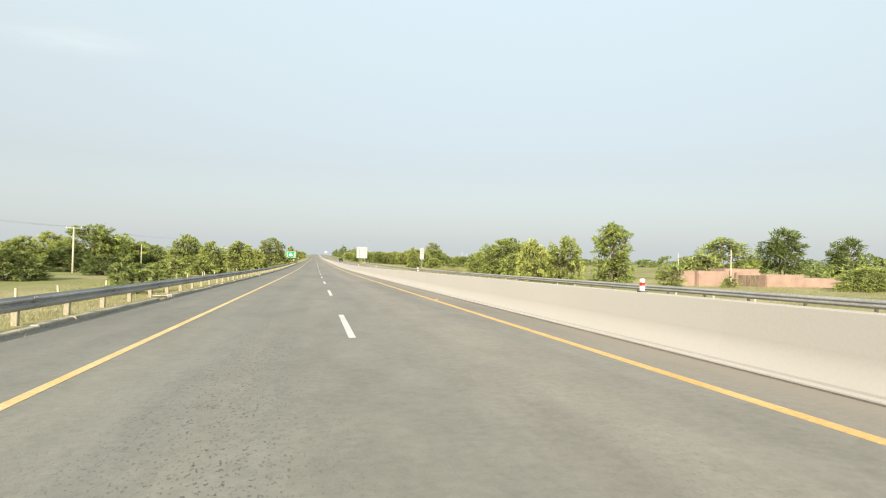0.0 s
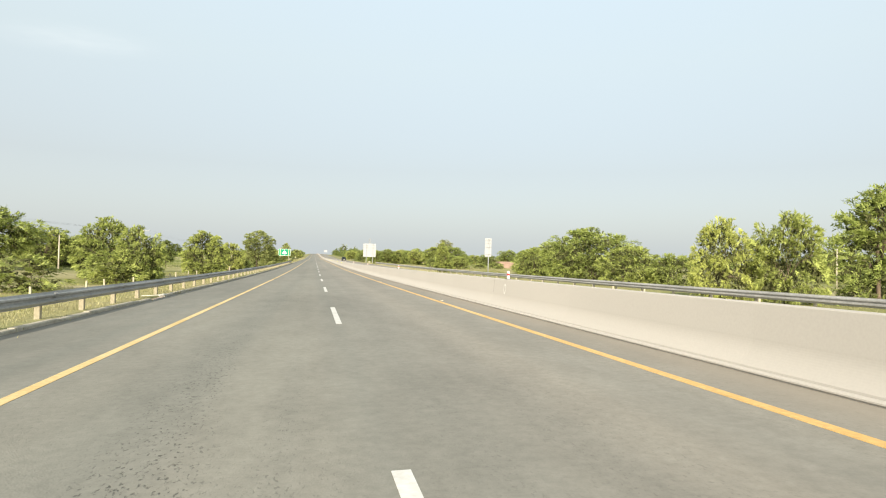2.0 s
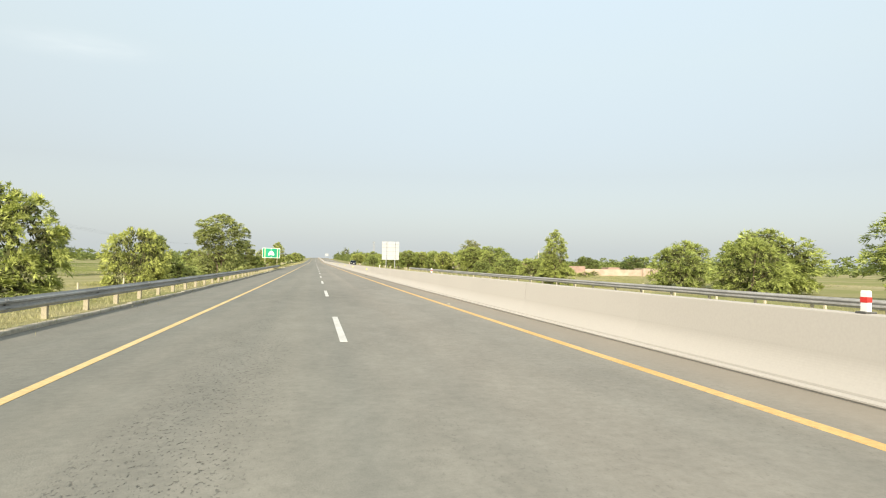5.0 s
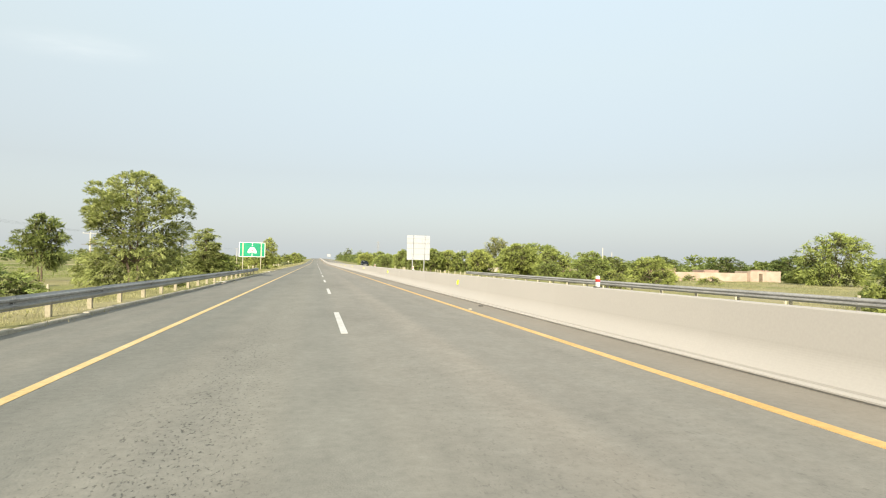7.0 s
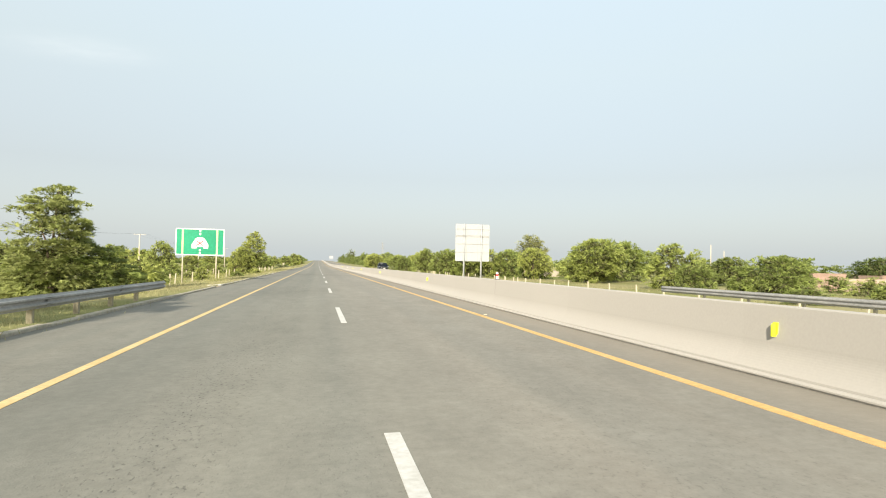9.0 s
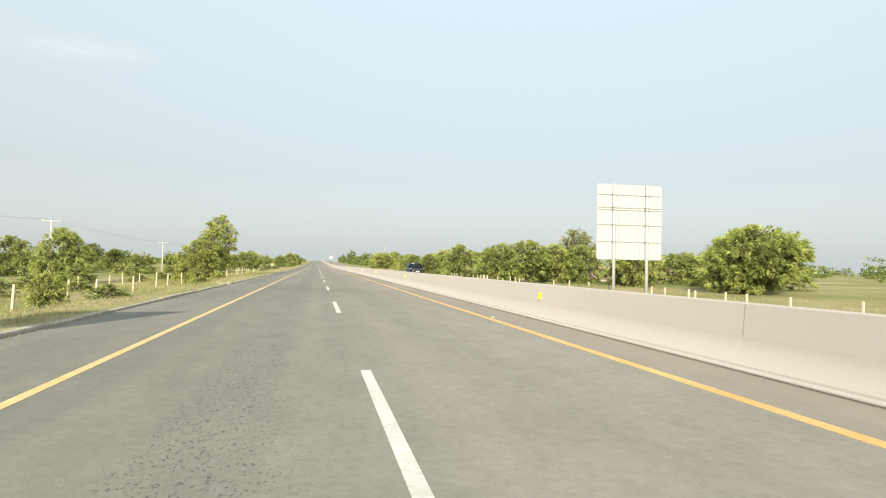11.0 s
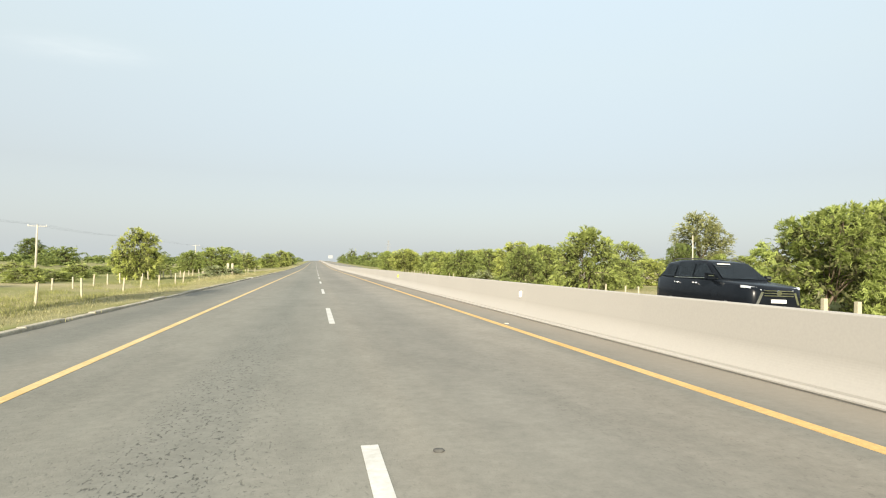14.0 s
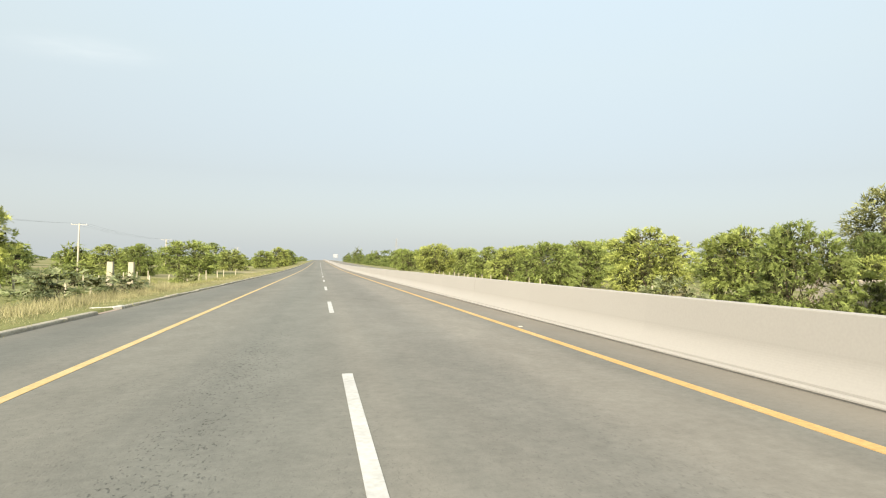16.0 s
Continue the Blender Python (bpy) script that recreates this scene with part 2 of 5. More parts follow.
    l.new(stone_side.outputs[0], stone_hue.inputs["Factor"])
    warm = n.new("ShaderNodeVectorMath")
    warm.operation = "MULTIPLY"
    l.new(laid.outputs[0], warm.inputs[0])
    l.new(stone_hue.outputs["Result"], warm.inputs[1])
    dye = warm
    # pale dust gathered along the foot of the barrier
    near_foot = n.new("ShaderNodeMapRange")
    near_foot.inputs["From Min"].default_value, near_foot.inputs["From Max"].default_value = 3.75, 4.5
    near_foot.inputs["To Max"].default_value = 1.1
    l.new(axes.outputs["X"], near_foot.inputs["Value"])
    beyond = n.new("ShaderNodeMapRange")
    beyond.inputs["From Min"].default_value, beyond.inputs["From Max"].default_value = 5.6, 6.6
    beyond.inputs["To Min"].default_value, beyond.inputs["To Max"].default_value = 1.0, 0.0
    l.new(axes.outputs["X"], beyond.inputs["Value"])
    lie = n.new("ShaderNodeMath")
    lie.operation = "MULTIPLY"
    l.new(near_foot.outputs[0], lie.inputs[0])
    l.new(beyond.outputs[0], lie.inputs[1])
    lie2 = n.new("ShaderNodeMath")
    lie2.operation = "MULTIPLY"
    l.new(lie.outputs[0], lie2.inputs[0])
    l.new(st.outputs["Fac"], lie2.inputs[1])
    dust = n.new("ShaderNodeMix")
    dust.data_type = "RGBA"
    dust.inputs["B"].default_value = (0.31, 0.272, 0.222, 1)
    l.new(lie2.outputs[0], dust.inputs["Factor"])
    l.new(dye.outputs[0], dust.inputs["A"])
    l.new(dust.outputs["Result"], p.inputs["Base Color"])
    return m


def leaf_mat(name, a, b, glow=0.48):
    """Small leaves: each spray its own shade, each tree its own hue, some light shining through."""
    m = bpy.data.materials.new(name)
    m.use_nodes = True
    n, l = m.node_tree.nodes, m.node_tree.links
    p = n["Principled BSDF"]
    geo, info = n.new("ShaderNodeNewGeometry"), n.new("ShaderNodeObjectInfo")
    mixc = n.new("ShaderNodeMix")
    mixc.data_type = "RGBA"
    mixc.inputs["A"].default_value, mixc.inputs["B"].default_value = (*a, 1), (*b, 1)
    l.new(geo.outputs["Random Per Island"], mixc.inputs["Factor"])
    hsv = n.new("ShaderNodeHueSaturation")
    mr = n.new("ShaderNodeMapRange")
    mr.inputs["To Min"].default_value, mr.inputs["To Max"].default_value = 0.499, 0.521
    l.new(info.outputs["Random"], mr.inputs["Value"])
    l.new(mr.outputs[0], hsv.inputs["Hue"])
    mv = n.new("ShaderNodeMapRange")
    mv.inputs["To Min"].default_value, mv.inputs["To Max"].default_value = 1.15, 0.8
    l.new(info.outputs["Random"], mv.inputs["Value"])
    l.new(mv.outputs[0], hsv.inputs["Value"])
    # tufts of young and old foliage
    tc, tuft, tm = n.new("ShaderNodeTexCoord"), n.new("ShaderNodeTexNoise"), n.new("ShaderNodeMapRange")
    tuft.inputs["Scale"].default_value, tuft.inputs["Detail"].default_value = 1.1, 2
    l.new(tc.outputs["Object"], tuft.inputs["Vector"])
    tm.inputs["From Min"].default_value, tm.inputs["From Max"].default_value = 0.36, 0.62
    tm.inputs["To Min"].default_value, tm.inputs["To Max"].default_value = 0.66, 1.16
    l.new(tuft.outputs["Fac"], tm.inputs["Value"])
    shade = n.new("ShaderNodeVectorMath")
    shade.operation = "SCALE"
    l.new(mixc.outputs["Result"], shade.inputs[0])
    l.new(tm.outputs[0], shade.inputs["Scale"])
    l.new(shade.outputs[0], hsv.inputs["Color"])
    l.new(hsv.outputs[0], p.inputs["Base Color"])
    p.inputs["Roughness"].default_value = 0.65
    p.inputs["Specular IOR Level"].default_value = 0.25
    tr = n.new("ShaderNodeBsdfTranslucent")
    l.new(hsv.outputs[0], tr.inputs["Color"])
    ms = n.new("ShaderNodeMixShader")
    ms.inputs[0].default_value = glow
    l.new(p.outputs[0], ms.inputs[1])
    l.new(tr.outputs[0], ms.inputs[2])
    l.new(ms.outputs[0], n["Material Output"].inputs["Surface"])
    return m


def brick_mat(name, a, b, mortar, scale=1.0):
    m = tone(name, a, b, rough=0.9, big=0.7, fine=20, bump=0.2)
    n, l = m.node_tree.nodes, m.node_tree.links
    p = n["Principled BSDF"]
    tc = n.new("ShaderNodeTexCoord")
    sep, comb, add = n.new("ShaderNodeSeparateXYZ"), n.new("ShaderNodeCombineXYZ"), n.new("ShaderNodeMath")
    l.new(tc.outputs["Object"], sep.inputs[0])
    l.new(sep.outputs[0], add.inputs[0])
    l.new(sep.outputs[1], add.inputs[1])
    l.new(add.outputs[0], comb.inputs[0])
    l.new(sep.outputs[2], comb.inputs[1])
    bt = n.new("ShaderNodeTexBrick")
    bt.inputs["Scale"].default_value = scale
    bt.inputs["Brick Width"].default_value, bt.inputs["Row Height"].default_value, bt.inputs["Mortar Size"].default_value = 0.24, 0.08, 0.008
    bt.inputs["Mortar"].default_value = (*mortar, 1)
    l.new(comb.outputs[0], bt.inputs["Vector"])
    src = p.inputs["Base Color"].links[0].from_socket
    l.new(src, bt.inputs["Color1"])
    l.new(src, bt.inputs["Color2"])
    l.new(bt.outputs["Color"], p.inputs["Base Color"])
    return m


def ground_mat():
    """Dry grass, bare silt and greener tufts in patches."""
    m = tone("dry_grass_earth", (0.26, 0.245, 0.10), (0.40, 0.345, 0.21), rough=0.95, big=0.12, fine=3.5, bump=0.7, depth=0.08, spread=0.4, spec=0.1)
    n, l = m.node_tree.nodes, m.node_tree.links
    p = n["Principled BSDF"]
    tc = n.new("ShaderNodeTexCoord")
    nz = n.new("ShaderNodeTexNoise")
    nz.inputs["Scale"].default_value, nz.inputs["Detail"].default_value = 0.035, 6
    l.new(tc.outputs["Object"], nz.inputs["Vector"])
    mr = n.new("ShaderNodeMapRange")
    mr.inputs["From Min"].default_value, mr.inputs["From Max"].default_value = 0.42, 0.56
    l.new(nz.outputs["Fac"], mr.inputs["Value"])
    mx = n.new("ShaderNodeMix")
    mx.data_type = "RGBA"
    mx.inputs["B"].default_value = (0.23, 0.235, 0.09, 1)
    src = p.inputs["Base Color"].links[0].from_socket
    l.new(src, mx.inputs["A"])
    l.new(mr.outputs[0], mx.inputs["Factor"])
    l.new(mx.outputs["Result"], p.inputs["Base Color"])
    return m


ASPHALT = asphalt_mat()
GROUND = ground_mat()
CONCRETE = tone("barrier_concrete", (0.35, 0.333, 0.302), (0.402, 0.383, 0.35), rough=0.85, big=0.25, fine=30, bump=0.02, depth=0.003, spread=0.6, stretch=(1, 0.35, 1.5), grain=0.07)
CONCRETE.node_tree.nodes["Principled BSDF"].inputs["Diffuse Roughness"].default_value = 0.25
CREAM_PAINT = tone("old_white_kerb_paint", (0.60, 0.57, 0.49), (0.70, 0.67, 0.59), rough=0.8, big=3, fine=20, bump=0.2)
BITUMEN = tone("bitumen", (0.185, 0.176, 0.152), (0.215, 0.205, 0.178), rough=0.7, big=3, fine=30, bump=0.3, depth=0.006)
SEAL = tone("joint_sealant", (0.24, 0.23, 0.205), (0.30, 0.285, 0.255), rough=0.8, big=3, fine=20, bump=0.1)
KERB = tone("kerb_concrete", (0.33, 0.30, 0.23), (0.50, 0.46, 0.365), rough=0.9, big=1.2, fine=16, bump=0.4)
RAIL_POST = tone("dusty_cream_post", (0.27, 0.24, 0.165), (0.42, 0.38, 0.28), rough=0.9, big=3.5, fine=16, bump=0.3)
CREAM = tone("cream_painted_concrete", (0.45, 0.41, 0.31), (0.56, 0.52, 0.41), rough=0.8, big=2.5, fine=20, bump=0.2)
FENCE = tone("weathered_fence_concrete", (0.39, 0.35, 0.25), (0.50, 0.455, 0.33), rough=0.85, big=2.5, fine=20, bump=0.2)
WHITE_LINE = tone("white_road_paint", (0.54, 0.53, 0.49), (0.64, 0.63, 0.59), rough=0.7, big=1.5, fine=18, bump=0.3, depth=0.006)
FADED_LINE = tone("faded_yellow_road_paint", (0.60, 0.43, 0.18), (0.70, 0.53, 0.27), rough=0.75, big=0.8, fine=16, bump=0.3, depth=0.006)
YELLOW_LINE = tone("yellow_road_paint", (0.60, 0.385, 0.135), (0.69, 0.46, 0.195), rough=0.7, big=0.8, fine=16, bump=0.3, depth=0.006)
STEEL = tone("galvanised_steel", (0.29, 0.288, 0.27), (0.40, 0.395, 0.372), rough=0.6, big=1.4, fine=9, bump=0.05, metal=0.22, stretch=(1, 0.3, 1))
SIGN_BACK = tone("white_sign_back", (0.355, 0.372, 0.38), (0.39, 0.408, 0.418), rough=0.5, big=0.6, fine=8, bump=0.05, spread=0.6)
SIGN_SEAM = tone("grey_rib", (0.235, 0.23, 0.215), (0.29, 0.285, 0.27), rough=0.6, big=2, fine=12, bump=0.05)
SIGN_GREEN = tone("green_sign_face", (0.0, 0.22, 0.11), (0.005, 0.27, 0.14), rough=0.45, big=0.5, fine=6, bump=0.02)
SIGN_WHITE = tone("white_sign_film", (0.74, 0.74, 0.70), (0.80, 0.80, 0.76), rough=0.45, big=1, fine=9, bump=0.02)
SIGN_CREAM = tone("pale_yellow_sign_film", (0.70, 0.66, 0.30), (0.76, 0.72, 0.36), rough=0.45, big=1, fine=9, bump=0.02)
RED = tone("red_film", (0.50, 0.03, 0.025), (0.60, 0.05, 0.04), rough=0.5, big=3, fine=12, bump=0.02)
REFLECTOR = tone("lime_yellow_reflector", (0.72, 0.78, 0.03), (0.82, 0.86, 0.06), rough=0.35, big=6, fine=40, bump=0.1)
WHITE_PLASTIC = tone("white_plastic", (0.74, 0.73, 0.69), (0.82, 0.81, 0.77), rough=0.5, big=3, fine=20, bump=0.05)
RUBBER = tone("grey_rubber", (0.06, 0.06, 0.06), (0.11, 0.11, 0.1), rough=0.8, big=4, fine=20, bump=0.2)
WOOD = tone("pole_concrete", (0.45, 0.41, 0.32), (0.56, 0.51, 0.41), rough=0.85, big=1.5, fine=14, bump=0.2, stretch=(1, 1, 0.2))
WIRE = tone("dark_wire", (0.08, 0.08, 0.08), (0.12, 0.12, 0.12), rough=0.6, bump=0)
BRICK = brick_mat("pink_brick", (0.27, 0.172, 0.132), (0.36, 0.243, 0.19), (0.36, 0.30, 0.245))
MUD = tone("mud_plaster", (0.37, 0.285, 0.22), (0.47, 0.375, 0.30), rough=0.95, big=0.7, fine=12, bump=0.4)
PLASTER = tone("pale_plaster", (0.36, 0.32, 0.255), (0.46, 0.41, 0.335), rough=0.9, big=0.6, fine=12, bump=0.2)
BARK = tone("grey_brown_bark", (0.10, 0.075, 0.05), (0.20, 0.155, 0.11), rough=0.95, big=3, fine=18, bump=0.6, stretch=(1, 1, 0.25))
LEAF_A = leaf_mat("feathery_acacia_leaf", (0.30, 0.335, 0.09), (0.445, 0.475, 0.135), 0.27)
LEAF_B = leaf_mat("dark_dense_leaf", (0.13, 0.165, 0.05), (0.26, 0.295, 0.085), 0.26)
LEAF_C = leaf_mat("yellow_green_leaf", (0.275, 0.31, 0.086), (0.41, 0.44, 0.13), 0.26)
LEAF_D = leaf_mat("grey_green_leaf", (0.25, 0.26, 0.10), (0.36, 0.36, 0.155), 0.26)
LEAF_F = leaf_mat("pale_olive_leaf", (0.36, 0.375, 0.125), (0.50, 0.51, 0.185), 0.30)
LEAF_E = leaf_mat("pale_weed_leaf", (0.20, 0.24, 0.09), (0.43, 0.45, 0.25), 0.35)
BLADE = leaf_mat("verge_grass", (0.32, 0.295, 0.14), (0.50, 0.445, 0.26), 0.3)
CROP = leaf_mat("young_crop", (0.17, 0.205, 0.06), (0.27, 0.30, 0.10), 0.35)
REED = leaf_mat("tall_reed", (0.20, 0.22, 0.07), (0.34, 0.33, 0.13), 0.35)
# inner twigs: the shade inside a crown is put into this dark colour
TWIG_SHADE = tone("shade_dark_twigs", (0.06, 0.066, 0.026), (0.12, 0.125, 0.048), rough=0.95, big=2, fine=12, bump=0)
CAR_PAINT = tone("black_car_paint", (0.006, 0.008, 0.011), (0.010, 0.012, 0.016), rough=0.25, big=0.5, fine=5, bump=0, spec=0.16)
CAR_GLASS = tone("dark_tinted_glass", (0.012, 0.018, 0.024), (0.016, 0.024, 0.03), rough=0.05, big=0.6, fine=4, bump=0, spec=0.8)
CHROME = tone("chrome", (0.70, 0.72, 0.74), (0.78, 0.8, 0.82), rough=0.12, big=2, fine=5, bump=0, metal=1.0)
LAMP_GLASS = tone("clear_headlamp", (0.62, 0.66, 0.70), (0.74, 0.78, 0.8), rough=0.1, big=5, fine=20, bump=0.05)


# ---- building helpers ----
def mesh_of(name, bm, material=None, flat=True):
    me = bpy.data.meshes.new(name)
    bmesh.ops.recalc_face_normals(bm, faces=bm.faces)
    bm.to_mesh(me)
    bm.free()
    if material:
        me.materials.append(material)
    if not flat:
        me.polygons.foreach_set("use_smooth", [True] * len(me.polygons))
    return me


def part(name, bm, material, parent, label="", m=None, flat=True):
    """One mesh object under a thing or a part; bm may be a finished mesh."""
    me = bm if isinstance(bm, bpy.types.Mesh) else mesh_of(name, bm, material, flat)
    ob = new(name, me)
    ob.parent = parent
    if m is not None:
        ob.matrix_basis = m
    return tagged(ob, label)


def thing(name, label, category, m=None, group="", kind=""):
    """The Empty at the base of a thing of several parts."""
    ob = new(name)
    ob.empty_display_size = 0.2
    if m is not None:
        ob.matrix_basis = m
    return tagged(ob, label, category, group, kind)


def box(bm, x0, x1, y0, y1, z0, z1, bevel=0.0):
    r = bmesh.ops.create_cube(bm, size=1)
    for v in r["verts"]:
        v.co = Vector((x0 + (v.co.x + 0.5) * (x1 - x0), y0 + (v.co.y + 0.5) * (y1 - y0), z0 + (v.co.z + 0.5) * (z1 - z0)))
    if bevel:
        es = list({e for v in r["verts"] for e in v.link_edges})
        bmesh.ops.bevel(bm, geom=es, offset=bevel, segments=1, affect="EDGES")
    return bm


def boxed(*a, **k):
    return box(bmesh.new(), *a, **k)


def tube(bm, points, radii, sides=7):
    """A tapered tube along points."""
    rings = []
    for i, p in enumerate(points):
        p = Vector(p)
        d = (Vector(points[min(i + 1, len(points) - 1)]) - Vector(points[max(i - 1, 0)])).normalized()
        u = d.orthogonal().normalized()
        w = d.cross(u)
        rings.append([bm.verts.new(p + radii[i] * (math.cos(6.28318 * k / sides) * u + math.sin(6.28318 * k / sides) * w)) for k in range(sides)])
    for a, b in zip(rings, rings[1:]):
        for k in range(sides):
            bm.faces.new((a[k], a[(k + 1) % sides], b[(k + 1) % sides], b[k]))
    bm.faces.new(rings[0][::-1])
    bm.faces.new(rings[-1])
    return bm


def extruded(bm, outline, y0, y1):
    """A closed outline in x, z drawn out along y."""
    a = [bm.verts.new((x, y0, z)) for x, z in outline]
    b = [bm.verts.new((x, y1, z)) for x, z in outline]
    n = len(outline)
    for i in range(n):
        bm.faces.new((a[i], a[(i + 1) % n], b[(i + 1) % n], b[i]))
    bm.faces.new(a[::-1])
    bm.faces.new(b)
    return bm


def plate(bm, outline, y0, y1):
    return extruded(bm, outline, y0, y1)


def rounded(x0, x1, z0, z1, r, steps=4):
    pts = []
    for cx, cz, a0 in ((x1 - r, z0 + r, -90), (x1 - r, z1 - r, 0), (x0 + r, z1 - r, 90), (x0 + r, z0 + r, 180)):
        for k in range(steps + 1):
            a = radians(a0 + 90 * k / steps)
            pts.append((cx + r * math.cos(a), cz + r * math.sin(a)))
    return pts


def along(y, x=0.0, dz=0.0):
    """Pose of a piece that lies along the road at y, tipped with its slope."""
    return Matrix.Translation((x, y, rise(y) + dz)) @ Matrix.Rotation(math.atan(grade(y)), 4, "X")


def blades_of(name, verts, material, count):
    """Three-cornered leaves or blades, verts as count x 3 x 3."""
    me = bpy.data.meshes.new(name)
    me.vertices.add(3 * count)
    me.vertices.foreach_set("co", np.ascontiguousarray(verts, dtype=np.float32).ravel())
    me.loops.add(3 * count)
    me.loops.foreach_set("vertex_index", np.arange(3 * count, dtype=np.int32))
    me.polygons.add(count)
    me.polygons.foreach_set("loop_start", np.arange(0, 3 * count, 3, dtype=np.int32))
    me.materials.append(material)
    me.update(calc_edges=True)
    return me


# ---- the large structure ----
ROAD_Y0, ROAD_Y1 = -60.0, 1700.0
LEFT_EDGE, RIGHT_EDGE = -6.5, 16.85


def stations(y0, y1, step, far=600, far_step=25):
    ys, y = [], y0
    while y < y1:
        ys.append(y)
        y += step if y < far else far_step
    return ys + [y1]


def slab(name, material, x0, x1, ys, top=0.0, thick=0.35, parts=1, parent=None, m=None):
    """A strip of paving with thickness."""
    bm = bmesh.new()
    prev = None
    for y in ys:
        xs = [x0 + (x1 - x0) * i / parts for i in range(parts + 1)]
        row = [bm.verts.new((x, y, deck(x, y) + top)) for x in xs]
        row += [bm.verts.new((x, y, deck(x, y) + top - thick)) for x in reversed(xs)]
        if prev:
            k = len(row)
            for i in range(k):
                bm.faces.new((prev[i], prev[(i + 1) % k], row[(i + 1) % k], row[i]))
        else:
            bm.faces.new(row[::-1])
        prev = row
    bm.faces.new(prev)
    me = mesh_of(name, bm, material)
    ob = new(name, me)
    if parent:
        ob.parent = parent
    return ob


road = tagged(slab("road", ASPHALT, LEFT_EDGE, BASE_L + 0.3, stations(ROAD_Y0, ROAD_Y1, 5), parts=6), "worn grey asphalt carriageway with two lanes", "road", kind="structure")
road_far_side = tagged(slab("road", ASPHALT, BASE_R - 0.3, RIGHT_EDGE, stations(ROAD_Y0, ROAD_Y1, 5), parts=6), "worn grey asphalt carriageway of the opposite direction", "road", kind="structure")
LINE_YS = stations(ROAD_Y0, 1400, 5)


def painted(name, x, w, y0, y1, material, parent, label=""):
    ys = [y0] + [y for y in LINE_YS if y0 < y < y1] + [y1]
    ob = slab(name, material, x - w / 2, x + w / 2, ys, top=0.005, thick=0.012, parent=parent)
    return tagged(ob, label)


for x, who in ((-3.725, road), (3.738, road), (6.9, road_far_side), (14.1, road_far_side)):
    painted("edge_line", x, 0.15, ROAD_Y0, 1400, FADED_LINE if x < 0 else YELLOW_LINE, who, "solid yellow edge line")
DASH_PITCH, DASH = 15.0, 5.15


def lane_x(y):
    """The lane line wanders a little."""
    return -0.06 * smooth(20, 70, y) * (1 - smooth(150, 190, y)) - 0.13 * smooth(240, 330, y)


for k in range(-4, 60):
    tip = 16.9 + DASH_PITCH * k + 0.12 * math.sin(k * 2.3)
    painted("lane_dash", lane_x(tip), 0.135, tip - DASH, tip, WHITE_LINE, road, "white broken lane line")
    painted("lane_dash", 10.5, 0.135, tip - DASH, tip, WHITE_LINE, road_far_side, "white broken lane line")


def bank(x, y):
    """Height of the land beside and under the road."""
    base = rise(y)
    flat = rise(min(max(y, -60), 420)) - 1.25
    if x < LEFT_EDGE - 0.2:
        d = LEFT_EDGE - x
        near = base - 0.16 - 0.10 * smooth(0.2, 2.0, d) - 0.95 * smooth(2.2, 7.0, d)
        far = smooth(7, 40, d)
    elif x > RIGHT_EDGE:
        d = x - RIGHT_EDGE
        near = base - 0.27 - 0.12 * smooth(0.0, 1.2, d) - 0.85 * smooth(1.2, 6.5, d)
        far = smooth(7, 40, d)
    else:
        return base - 0.7
    rough = noise.noise((x * 0.13, y * 0.13, 0.0)) * 0.16 * smooth(0.5, 4, d) + noise.noise((x * 0.02, y * 0.02, 3.0)) * 0.3 * smooth(8, 30, d)
    return near * (1 - far) + flat * far + rough


def sheet(name, xs, ys, height, material):
    me = bpy.data.meshes.new(name)
    nx, ny = len(xs), len(ys)
    co = [(x, y, height(x, y)) for y in ys for x in xs]
    fs = [(j * nx + i, j * nx + i + 1, (j + 1) * nx + i + 1, (j + 1) * nx + i) for j in range(ny - 1) for i in range(nx - 1)]
    me.from_pydata(co, [], fs)
    me.materials.append(material)
    me.polygons.foreach_set("use_smooth", [True] * len(me.polygons))
    me.update()
    return new(name, me)


GX = [-4500, -2500, -1200, -700, -400, -250, -160, -110, -80, -62, -50, -42, -36] + [-32 + 1.5 * i for i in range(16)] + [-8.4, -7.6, -6.85, -6.71, -6.3, -2, 3, 8, 13, 16.5, 16.86, 17.6] + [18.5 + 1.5 * i for i in range(16)] + [43, 47, 52, 60, 70, 85, 105, 130, 170, 230, 330, 500, 800, 1300, 2500, 4500]
GY = [-600, -300, -150, -90] + [-60 + 3.0 * i for i in range(190)] + [520, 540, 565, 590, 620, 660, 700, 750, 800, 860, 930, 1000, 1080, 1160, 1250, 1350, 1450, 1600, 1750, 2000, 2400, 3000, 3800, 4700]
ground = tagged(sheet("ground", GX, GY, bank, GROUND), "dry grassy plain with bare silt beside the motorway", "ground", kind="structure")


# median barrier, cast in lengths with open joints
def barrier_outline():
    """Undercut toe, a narrow ledge with a groove behind it, a long hollow foot and a nearly upright face."""
    pts = [(4.83, -0.05), (4.822, 0.012), (4.802, 0.02), (4.803, 0.038), (4.868, 0.058), (4.888, 0.05), (4.893, 0.082)]
    for k in range(1, 13):
        f = k / 12
        pts.append((4.893 + 0.172 * (1 - (1 - f) ** 2.1), 0.082 + 0.35 * f))
    return pts + [(5.103, 0.877), (5.113, 0.889), (5.307, 0.889), (5.317, 0.877), (5.36, 0.33), (5.54, 0.075), (5.62, 0.05), (5.62, -0.05)]


